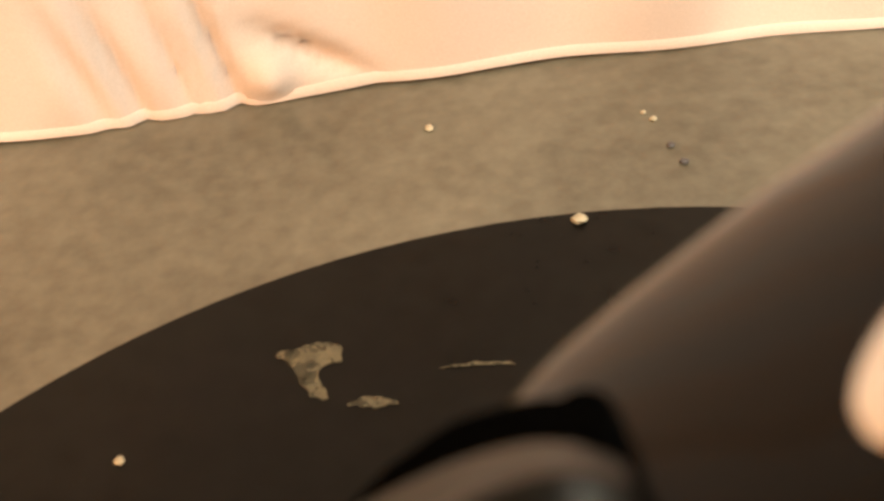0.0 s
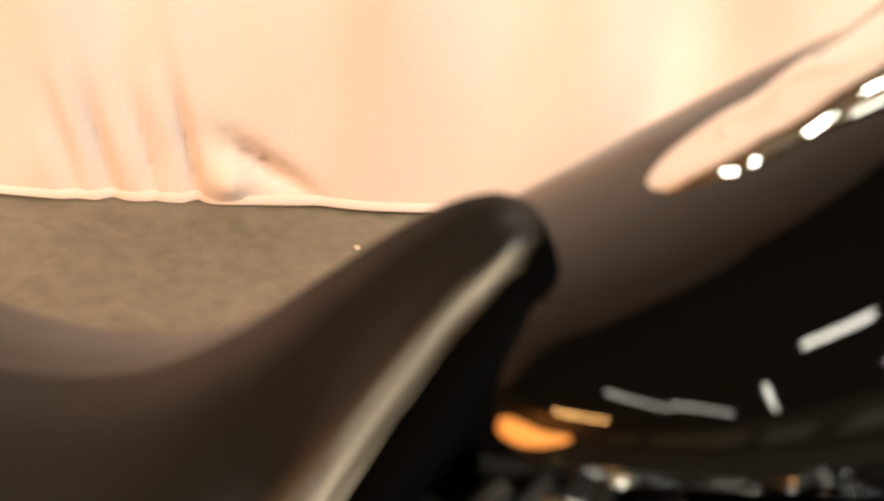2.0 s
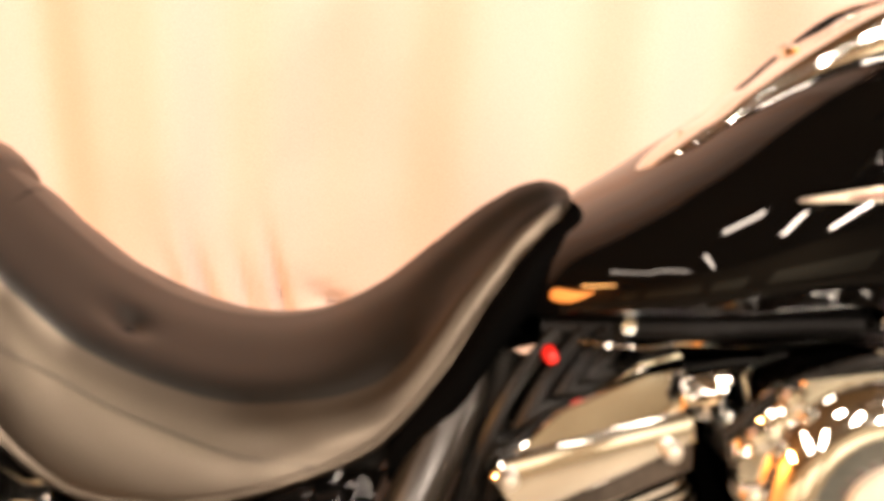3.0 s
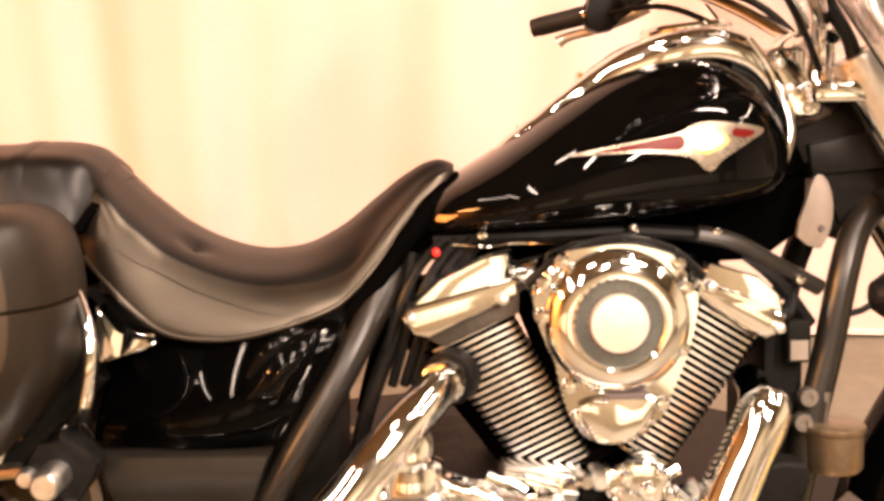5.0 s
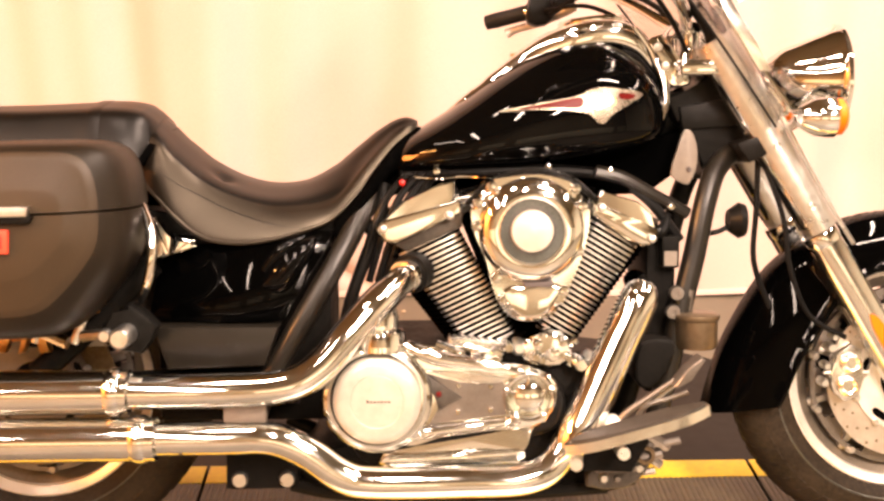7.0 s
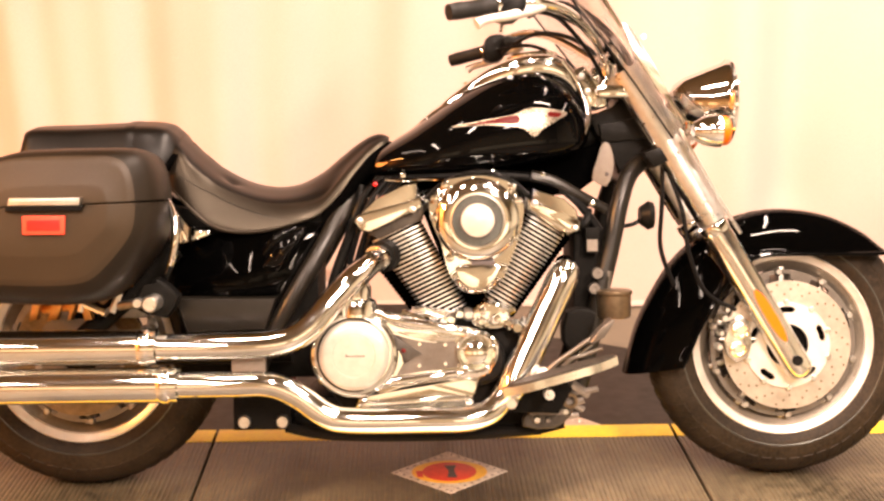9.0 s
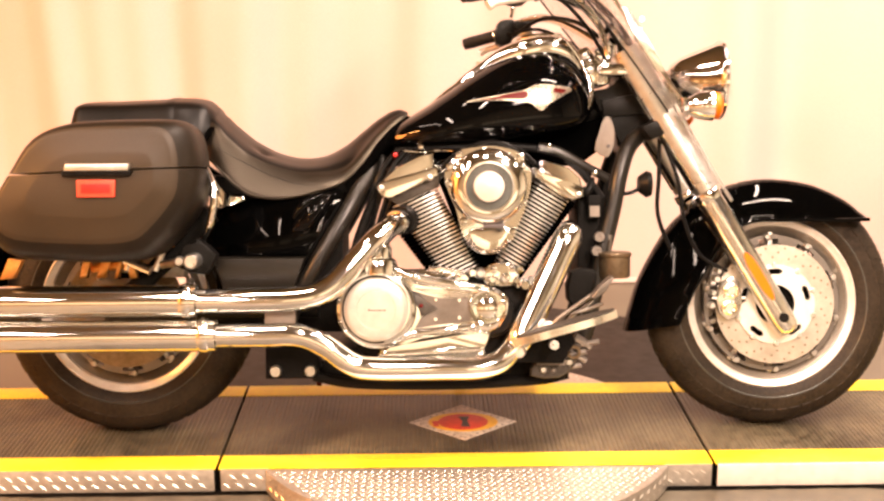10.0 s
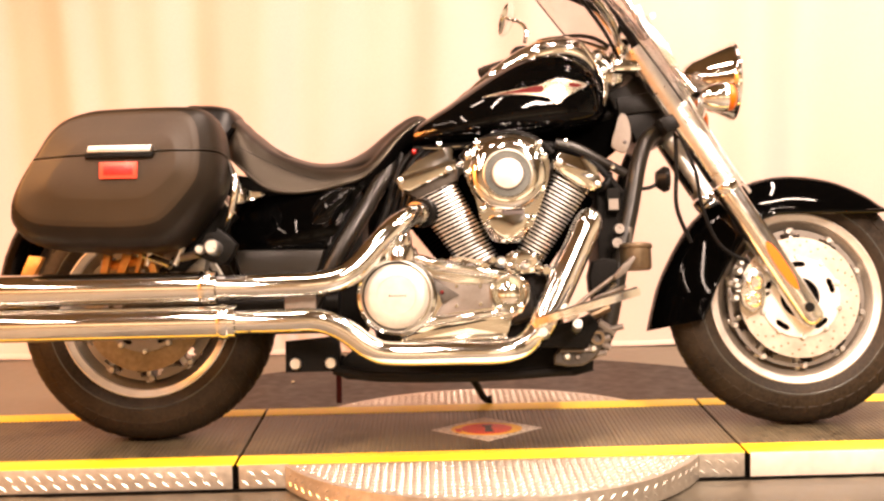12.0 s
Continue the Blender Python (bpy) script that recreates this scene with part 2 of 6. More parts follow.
def skin(rings, bm=None, closed=True, caps=True, wrap=False):
    """Faces between rings of equally many points."""
    bm = bm or bmesh.new()
    vs = [[bm.verts.new(p) for p in r] for r in rings]
    n = len(vs[0])
    for a, b in zip(vs, vs[1:] + vs[:1] if wrap else vs[1:]):
        for i in range(n if closed else n - 1):
            j = (i + 1) % n
            bm.faces.new((a[i], a[j], b[j], b[i]))
    if caps and closed and not wrap:
        bm.faces.new(vs[0][::-1])
        bm.faces.new(vs[-1])
    return bm


def tube(pts, r, n=14, bm=None, caps=True, steps=6):
    """A round pipe along a smooth line; r: one radius, or one for each point given."""
    rs = r if isinstance(r, (list, tuple)) else [r] * len(pts)
    path = smooth_line([(*p, q) if False else p for p, q in zip(pts, rs)], steps)
    rad = [v[0] for v in smooth_line([(q, 0, 0) for q in rs], steps)]
    rings, up = [], None
    for i, p in enumerate(path):
        d = (path[min(i + 1, len(path) - 1)] - path[max(i - 1, 0)]).normalized()
        if up is None:
            up = d.orthogonal().normalized()
        up = (up - d * up.dot(d)).normalized()
        side = d.cross(up)
        rings.append([p + (up * math.cos(a) + side * math.sin(a)) * rad[i] for a in (2 * math.pi * k / n for k in range(n))])
    return skin(rings, bm, caps=caps)


def rod(a, b, r, n=16, bm=None, r2=None):
    return tube([a, b], [r, r if r2 is None else r2], n, bm, steps=1)


def lathe(profile, c, axis="y", n=48, bm=None, wrap=False, caps=True):
    """Turns (radius, along) pairs about an axis through c."""
    rings = []
    for k in range(n):
        a = 2 * math.pi * k / n
        ca, sa = math.cos(a), math.sin(a)
        if axis == "y":
            rings.append([(c[0] + r * ca, c[1] + h, c[2] + r * sa) for r, h in profile])
        elif axis == "x":
            rings.append([(c[0] + h, c[1] + r * ca, c[2] + r * sa) for r, h in profile])
        else:
            rings.append([(c[0] + r * ca, c[1] + r * sa, c[2] + h) for r, h in profile])
    return skin(rings, bm, closed=wrap, caps=False, wrap=True)


def block(x0, x1, y0, y1, z0, z1, bevel=0.0, bm=None, seg=2):
    own = bmesh.new()
    bmesh.ops.create_cube(own, size=1.0)
    for v in own.verts:
        v.co = ((x0 + x1) / 2 + v.co.x * (x1 - x0), (y0 + y1) / 2 + v.co.y * (y1 - y0), (z0 + z1) / 2 + v.co.z * (z1 - z0))
    if bevel:
        bmesh.ops.bevel(own, geom=list(own.edges), offset=bevel, segments=seg, profile=0.6, affect="EDGES")
    return merge(bm, own)


def merge(bm, own):
    if bm is None:
        return own
    me = bpy.data.meshes.new("joined")
    own.to_mesh(me)
    own.free()
    bm.from_mesh(me)
    bpy.data.meshes.remove(me)
    return bm


def slab(outline, y0, y1, bevel=0.003, bm=None, smooth=0, seg=2):
    """An outline in x and z, given depth in y, with rounded edges."""
    if smooth:
        outline = [(p.x, p.z) for p in smooth_line([(x, 0, z) for x, z in outline], smooth, True)]
    own = bmesh.new()
    lo = [own.verts.new((x, y0, z)) for x, z in outline]
    hi = [own.verts.new((x, y1, z)) for x, z in outline]
    n = len(outline)
    own.faces.new(lo)
    own.faces.new(hi[::-1])
    for i in range(n):
        j = (i + 1) % n
        own.faces.new((lo[i], hi[i], hi[j], lo[j]))
    if bevel:
        rim = [e for e in own.edges if abs(e.verts[0].co.y - e.verts[1].co.y) < 1e-6]
        bmesh.ops.bevel(own, geom=rim, offset=bevel, segments=seg, profile=0.6, affect="EDGES")
    return merge(bm, own)


def squash(p, e):
    return math.copysign(abs(p) ** e, p)


def oval(x, half, zb, zt, n=28, e=0.8, low=0.8, yc=0.0, mid=0.45):
    """A rounded cross-section at x: widest at mid height."""
    zm = zb + (zt - zb) * mid
    out = []
    for k in range(n):
        a = 2 * math.pi * k / n
        s, c = math.sin(a), math.cos(a)
        out.append((x, yc + half * squash(c, e if s >= 0 else low), zm + ((zt - zm) * squash(s, e) if s >= 0 else (zm - zb) * squash(s, low))))
    return out


def table(rows, x):
    """Smoothly reads a table of rows (x, a, b, ...) at x."""
    xs = [r[0] for r in rows]
    i = max(0, min(len(xs) - 2, sum(1 for q in xs if q <= x) - 1))
    t = (x - xs[i]) / (xs[i + 1] - xs[i])
    a, b = rows[i], rows[i + 1]
    p, q = rows[max(i - 1, 0)], rows[min(i + 2, len(rows) - 1)]
    return [0.5 * (2 * a[k] + (b[k] - p[k]) * t + (2 * p[k] - 5 * a[k] + 4 * b[k] - q[k]) * t * t + (3 * a[k] - p[k] - 3 * b[k] + q[k]) * t ** 3) for k in range(1, len(a))]


def thing(name, label, category, m=None, group="", kind=""):
    ob = new(name)
    if m is not None:
        ob.matrix_basis = m
    return tagged(ob, label, category, group, kind)


# ---- the room ----
FLOOR = -0.13
part_floor = part("floor", block(-5, 7, -6.5, 2.6, FLOOR - 0.1, FLOOR), M_CONCRETE)
tagged(part_floor, "brown-grey bare concrete shop floor with scuffs", "floor", kind="structure")
for nm, b in (("wall_north", (-5, 7, 2.6, 2.75, FLOOR, 3.4)), ("wall_south", (-5, 7, -6.65, -6.5, FLOOR, 3.4)),
              ("wall_west", (-5.15, -5, -6.65, 2.75, FLOOR, 3.4)), ("wall_east", (7, 7.15, -6.65, 2.75, FLOOR, 3.4))):
    paint, word = {"wall_west": (M_WEST, "tan"), "wall_east": (M_SOUTH, "cream")}.get(nm, (M_WALL, "brown"))
    tagged(part(nm, block(*b), paint), "plain " + word + " painted shop wall", "wall", kind="structure")
# Out-of-view panels, added so the chrome reflects bright and dark bands.
for x0, x1 in ((-4.9, -3.7), (-3.1, -0.6), (0.0, 1.3), (1.9, 4.4), (5.1, 6.9)):
    tagged(part("reflector_panel", block(x0, x1, -6.497, -6.47, 0.35, 1.5, 0.006), M_SOUTH), "unseen cream panel added for the chrome to reflect", "wall panel", kind="structure")
tagged(part("ceiling", block(-5.15, 7.15, -6.65, 2.75, 3.4, 3.55), M_CEIL), "plain olive-brown shop ceiling", "ceiling", kind="structure")


def strip_light(x, y, wide, length, watts, colour=WARM, z=3.3):
    """A ceiling strip light, wide in x and long in y: housing with a bright lamp under it."""
    m = pose(x, y, z)
    t = thing("strip_light", "white ceiling strip light, switched on", "ceiling light", m, "ceiling strip lights")
    part("housing", block(-wide / 2 - 0.03, wide / 2 + 0.03, -length / 2 - 0.03, length / 2 + 0.03, 0.012, 0.08, 0.01), M_GREY, t)
    lamp = area_lamp("tube_lamp", 0, 0, 0, wide, length, watts, colour)
    lamp.matrix_world = m
    return t


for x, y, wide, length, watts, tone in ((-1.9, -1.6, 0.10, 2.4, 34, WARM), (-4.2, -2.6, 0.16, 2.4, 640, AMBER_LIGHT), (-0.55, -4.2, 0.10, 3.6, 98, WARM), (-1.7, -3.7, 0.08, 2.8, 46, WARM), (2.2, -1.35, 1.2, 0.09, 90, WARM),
                                        (2.0, 0.10, 0.07, 1.9, 106, WARM), (2.4, -4.4, 0.14, 2.0, 360, WARM), (4.3, -0.5, 0.10, 2.6, 110, WARM), (0.05, -1.0, 0.30, 0.22, 20, WARM), (0.9, -2.9, 0.08, 1.5, 92, WARM)):
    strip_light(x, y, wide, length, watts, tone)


def curtain(x0, x1, seed, label):
    """A floor-length drape: close pleats on one half, nearly smooth on the other, with a sewn hem."""
    rnd = random.Random(seed)
    close = [(rnd.uniform(a, b), rnd.uniform(0, 6.3), q) for a, b, q in ((8, 10, 0.022), (15, 19, 0.013), (27, 33, 0.007), (3, 4, 0.03))]
    loose = [(rnd.uniform(a, b), rnd.uniform(0, 6.3), q) for a, b, q in ((5, 7, 0.042), (11, 13, 0.030), (2, 3, 0.02), (18, 21, 0.012))]
    nx, nz = int((x1 - x0) * 70), 52
    rows = []
    for j in range(nz + 1):
        z = FLOOR + 0.002 + 2.75 * (j / nz) ** 1.6
        h = z - FLOOR
        row = []
        for i in range(nx + 1):
            x = x0 + (x1 - x0) * i / nx
            wx = x + 0.04 * math.sin(h * 1.7 + x * 3)
            mixed = 1 / (1 + math.exp((x - 0.75) / 0.09))
            d = mixed * sum(a * math.sin(k * wx + p) for k, p, a in close) + (1 - mixed) * sum(a * math.sin(k * wx + p) for k, p, a in loose)
            d *= 0.22 + 0.8 * min(1, h / 0.45)
            d += 0.048 * math.exp(-((x - 0.49 + 1.4 * (h - 0.087)) / 0.034) ** 2 - ((h - 0.087) / 0.055) ** 2)
            d -= 0.030 * math.exp(-((x - 0.42) / 0.035) ** 2 - ((h - 0.055) / 0.035) ** 2)
            for q, w, a, tall in ((0.335, 0.017, 0.036, 0.15), (0.255, 0.014, 0.026, 0.11), (0.165, 0.018, 0.030, 0.15), (0.10, 0.024, 0.020, 0.12), (0.29, 0.012, 0.018, 0.09)):
                d += a * math.exp(-((x - q + 0.2 * (h - 0.1)) / w) ** 2 - ((h - 0.12) / tall) ** 2)
            lift = 0.004 * (1 + math.sin(6 * x + seed)) * math.exp(-h / 0.1)
            row.append((x, 1.845 + d - 0.03 / (1 + math.exp((1.2 - x) / 0.1)) + 0.035 * min(0.0, x - 0.95) * math.exp(-max(0.0, -x) / 0.8), z + lift))
        rows.append(row)
    ob = part("curtain", skin(rows, closed=False, caps=False), M_CURTAIN, None, angle=80)
    tagged(ob, label, "curtain")
    line = [Vector(q) for q in rows[0]]
    hem = skin([[(q.x, q.y - 0.0015, q.z) for q in line], [(q.x, q.y - 0.002, q.z + 0.02) for q in line], [(q.x, q.y + 0.003, q.z + 0.022) for q in line]], closed=False, caps=False)
    part("hem", hem, M_CURTAIN, ob, angle=80)
    return ob


curtain(-3.4, 4.8, 3, "white floor-length backdrop drape with soft uneven pleats")

# ---- turntable and lift platform ----
turntable = part("turntable", lathe([(0.0, -0.125), (1.207, -0.125), (1.222, -0.12), (1.222, -0.07), (1.217, -0.065), (0.0, -0.065)], (0.826, 0.113, 0), "z", 128), M_DISC)
tagged(turntable, "large round dark-painted steel turntable, scuffed", "turntable")


def patch(name, x, y, pts, mat, z=-0.0645, label="", cat="stain"):
    bm = bmesh.new()
    line = smooth_line([(x + a, y + b, z) for a, b in pts], 8, True)
    if cat == "stain":
        line = [p + 0.006 * Vector((noise.noise(p * 90), noise.noise(p * 90 + Vector((5, 0, 0))), 0)) for p in line]
    top = [bm.verts.new((p.x, p.y, p.z + 0.0012)) for p in line]
    low = [bm.verts.new((p.x, p.y, p.z)) for p in line]
    bm.faces.new(top)
    for i in range(len(line)):
        bm.faces.new((top[i], low[i], low[i - 1], top[i - 1]))
    return part(name, bm, mat, turntable if cat == "stain" else None, label)


patch("worn_patch", 0.49, 1.08, [(-0.041, 0.032), (-0.018, 0.039), (0.012, 0.046), (0.038, 0.038), (0.043, 0.008), (0.019, -0.001), (0.014, -0.026), (0.026, -0.058), (0.007, -0.052), (-0.014, -0.023), (-0.019, 0.005)], M_WORN, label="bare worn patch in the paint")
patch("worn_patch", 0.568, 1.003, [(-0.029, 0.004), (0.001, 0.013), (0.034, -0.004), (0.008, -0.007)], M_WORN)
patch("worn_patch", 0.71, 1.047, [(-0.049, 0.004), (0.0, 0.0035), (0.052, -0.006), (-0.003, -0.001)], M_WORN)
# The front of the turntable is paler than the rest.
patch("pale_front_area", 0.826, 0.113, [(1.205 * math.cos(math.radians(a)), 1.205 * math.sin(math.radians(a))) for a in range(-161, -18, 5)] + [(1.0 - 0.2 * k, -0.392) for k in range(11)], M_SCUFF, label="paler scuffed paint over the front of the turntable")


def crumb(x, y, z, r, mat=M_WHITE):
    bm = bmesh.new()
    bmesh.ops.create_icosphere(bm, subdivisions=2, radius=r)
    for v in bm.verts:
        v.co *= 1 + 0.35 * noise.noise(v.co * (1.6 / r) + Vector((x * 9, y * 9, 0)))
        v.co.z *= 0.5
    ob = part("debris_crumb", bm, mat)
    ob.location = (x, y, z + r * 0.42)
    return tagged(ob, "small pale crumb of debris lying on the floor", "debris", "debris crumbs")


for x, y, z, r in ((0.888, 1.309, -0.065, 0.011), (0.69, 1.684, FLOOR, 0.008), (0.253, 0.962, -0.065, 0.007), (0.643, 1.36, FLOOR, 0.005), (1.067, 1.626, FLOOR, 0.007), (1.055, 1.65, FLOOR, 0.005)):
    crumb(x, y, z, r)
for x, y, r in ((1.079, 1.547, 0.007), (1.089, 1.498, 0.008)):
    tagged(crumb(x, y, FLOOR, r, M_INK), "small dark crumb of debris lying on the floor", "debris", "debris crumbs")

platform = thing("lift_platform", "low motorcycle platform with ribbed grey deck, yellow edges and diamond-plate skirt", "platform")
Y0, Y1 = -0.262, 0.302


def deck(x0, x1, y0, y1):
    """One deck panel with fine ribs across the platform."""
    xs, zs, x = [], [], x0
    while x < x1 - 0.0001:
        for dx, dz in ((0.0, -0.002), (0.0022, 0.0), (0.0075, 0.0), (0.0097, -0.002)):
            if x + dx < x1:
                xs.append(x + dx), zs.append(dz)
        x += 0.012
    xs.append(x1), zs.append(-0.002)
    prof = [(a, b) for a, b in zip(xs, zs)]
    rings = [[(a, y, b) for a, b in prof] for y in (y0, y1)]
    bm = skin(rings, closed=False, caps=False)
    block(x0, x1, y0, y1, -0.05, -0.0045, 0, bm)
    return bm


JOINTS = (-2.0, 0.257, 1.462, 3.6)
for a, b in zip(JOINTS, JOINTS[1:]):
    part("deck_panel", deck(a + 0.004, b - 0.004, Y0 + 0.077, Y1 - 0.08), M_DECK, platform)
    for y0, y1 in ((Y0, Y0 + 0.076), (Y1 - 0.079, Y1)):
        part("yellow_edge", block(a + 0.004, b - 0.004, y0, y1, -0.004, 0.0005, 0.0015), M_YELLOW, platform, "bright yellow safety edge strip")
        part("edge_beam", block(a + 0.004, b - 0.004, y0, y1, -0.05, -0.0045), M_MATTE, platform, "black edge beam")
part("under_frame", block(-2.0, 3.6, Y0 + 0.02, Y1 - 0.02, -0.064, -0.0505), M_MATTE, platform, "black underframe")


def tread_wall(x0, x1, y, z0, z1):
    """A diamond-plate skirt: plate with raised slanted lugs."""
    bm = block(x0, x1, y, y + 0.004, z0, z1, 0.001)
    row = 0
    z = z0 + 0.014
    while z < z1 - 0.006:
        x = x0 + 0.014 + (0.016 if row % 2 else 0)
        while x < x1 - 0.012:
            s = -1
            L, W = 0.0125, 0.0032
            ux, uz = 0.80 * L, s * 0.6 * L
            vx, vz = -s * 0.6 * W, 0.80 * W
            q = [bm.verts.new((x + a * ux + b * vx, y - c, z + a * uz + b * vz)) for a, b, c in ((-1, 0, 0), (0, -1, 0), (1, 0, 0), (0, 1, 0), (0, 0, 0.0022))]
            for i in range(4):
                bm.faces.new((q[i], q[(i + 1) % 4], q[4]))
            x += 0.032
        row += 1
        z += 0.022
    return bm


def lugged(bm):
    """The raised lugs are worn brighter than the plate."""
    for f in bm.faces:
        f.material_index = 1 if len(f.verts) == 3 else 0
    return bm


SK0 = -0.058
part("skirt", lugged(tread_wall(-2.0, 0.250, Y0 - 0.005, SK0, -0.001)), [M_PLATE, M_TREAD], platform, "shiny aluminium diamond-plate skirt", 20)
part("skirt", lugged(tread_wall(0.266, 0.383, Y0 - 0.005, SK0, -0.001)), [M_PLATE, M_TREAD], platform, "", 20)
part("skirt", lugged(tread_wall(1.341, 1.456, Y0 - 0.005, SK0, -0.001)), [M_PLATE, M_TREAD], platform, "", 20)
part("skirt", block(1.470, 3.6, Y0 - 0.006, Y0 - 0.001, SK0, -0.001, 0.001), M_BRIGHT, platform, "plain bright aluminium skirt")


def half_disc(sign):
    """The round diamond-plate wing that sticks out beside the deck."""
    cx, cy, r = 0.862, -0.035, 0.54
    yb = Y0 - 0.006 if sign < 0 else Y1 + 0.004
    a0 = math.asin((yb - cy) / r)
    arc = [(-math.pi - a0) + (2 * a0 + math.pi) * k / 60 for k in range(61)] if sign < 0 else [a0 + (math.pi - 2 * a0) * k / 60 for k in range(61)]
    pts = [(cx + r * math.cos(a), cy + r * math.sin(a)) for a in arc]
    bm = bmesh.new()
    hi = [bm.verts.new((x, y, -0.002)) for x, y in pts]
    lo = [bm.verts.new((x, y, SK0)) for x, y in pts]
    bm.faces.new(hi)
    bm.faces.new(lo[::-1])
    for i in range(len(pts)):
        bm.faces.new((hi[i - 1], hi[i], lo[i], lo[i - 1]))
    row, y = 0, cy - r
    while y < cy + r:
        x = cx - r + (0.0095 if row % 2 else 0)
        while x < cx + r:
            inside = (x - cx) ** 2 + (y - cy) ** 2 < (r - 0.014) ** 2 and ((y < yb - 0.012) if sign < 0 else (y > yb + 0.012))
            if inside:
                s = 1 if row % 2 else -1
                L, W = 0.0085, 0.0026
                ux, uy, vx, vy = 0.75 * L, s * 0.66 * L, -s * 0.66 * W, 0.75 * W
                q = [bm.verts.new((x + a * ux + b * vx, y + a * uy + b * vy, -0.002 + c)) for a, b, c in ((-1, 0, 0), (0, -1, 0), (1, 0, 0), (0, 1, 0), (0, 0, 0.0022))]
                for i in range(4):
                    bm.faces.new((q[i], q[(i + 1) % 4], q[4]))
            x += 0.019
        row += 1
        y += 0.0125
    n = int(r * len(arc) / 60 * 70)
    for row in range(2):
        for k in range(1, n):
            a = arc[0] + (arc[-1] - arc[0]) * k / n
            s = 1 if row else -1
            z = SK0 + 0.018 + row * 0.02
            t, o = Vector((-math.sin(a), math.cos(a), 0)), Vector((math.cos(a), math.sin(a), 0))
            c = Vector((cx, cy, z)) + o * r
            u, v = (t * 0.8 + Vector((0, 0, s * 0.6))) * 0.01, (Vector((0, 0, 0.8)) - t * s * 0.6) * 0.0027
            q = [bm.verts.new(p) for p in (c - u, c - v, c + u, c + v, c + o * 0.0022)]
            for i in range(4):
                bm.faces.new((q[i], q[(i + 1) % 4], q[4]))
    return bm


part("round_wing", lugged(half_disc(-1)), [M_PLATE, M_TREAD], platform, "round aluminium diamond-plate wing", 20)
part("round_wing", lugged(half_disc(1)), [M_PLATE, M_TREAD], platform, "", 20)

# floor decal
sticker = thing("floor_decal", "diamond-shaped pale floor sticker with a red and yellow oval emblem", "sticker", pose(0.861, 0.015, 0.0002))


def flat(pts, z0, z1):
    bm = bmesh.new()
    hi = [bm.verts.new((x, y, z1)) for x, y in pts]
    lo = [bm.verts.new((x, y, z0)) for x, y in pts]
    bm.faces.new(hi)
    for i in range(len(pts)):
        bm.faces.new((hi[i - 1], hi[i], lo[i], lo[i - 1]))
    return bm


def ellipse(a, b, n=40, x=0.0, y=0.0):
    return [(x + a * math.cos(6.28319 * k / n), y + b * math.sin(6.28319 * k / n)) for k in range(n)]


M_STICK = grain(material("pale_sticker", (0.5, 0.43, 0.36), 0.45), 150, (0.3, 0.25, 0.2), (0.8, 0.72, 0.62), big=30)
M_ORANGE = grain(material("sticker_yellow", (0.8, 0.42, 0.03), 0.45), 60, (0.72, 0.36, 0.015), (0.9, 0.52, 0.03))
M_STRED = grain(material("sticker_red", (0.6, 0.05, 0.02), 0.45), 60, (0.5, 0.02, 0.008), (0.75, 0.045, 0.015))
part("backing", flat([(0.143, 0), (0, 0.122), (-0.143, 0), (0, -0.122)], -0.001, 0.0006), M_STICK, sticker)
part("yellow_oval", flat(ellipse(0.092, 0.066), 0.0, 0.001), M_ORANGE, sticker)
part("red_oval", flat(ellipse(0.066, 0.054), 0.0, 0.0014), M_STRED, sticker)
part("emblem_bar", flat([(-0.012, 0.034), (0.018, 0.036), (0.012, 0.008), (0.018, -0.036), (-0.006, -0.034), (-0.002, 0.004)], 0.0, 0.0018), M_INK, sticker)
part("emblem_bar", flat([(-0.082, 0.004), (-0.066, 0.006), (-0.064, -0.03), (-0.078, -0.03)], 0.0, 0.0018), M_STRED, sticker)
dots = bmesh.new()
for k in range(4):
    a, b = [((0.128, 0), (0, 0.109)), ((0, 0.109), (-0.128, 0)), ((-0.128, 0), (0, -0.109)), ((0, -0.109), (0.128, 0))][k]
    for q in range(0, 15, 2):
        x, y = a[0] + (b[0] - a[0]) * q / 15, a[1] + (b[1] - a[1]) * q / 15
        dots.faces.new([dots.verts.new((x + dx, y + dy, 0.0012)) for dx, dy in ((-0.004, -0.002), (0.003, -0.003), (0.004, 0.002), (-0.002, 0.003))])
tagged(part("border_specks", dots, M_INK, sticker), kind="stuff")

# ---- the motorcycle, built upright and leaned onto its side stand ----
bike = thing("motorcycle", "black and chrome cruiser motorcycle with saddlebags, leaning on its stand", "motorcycle", pose(0, 0, 0.002, -11, 0, 0))
FW, RW = (1.657, 0.0, 0.317), (0.004, 0.0, 0.320)


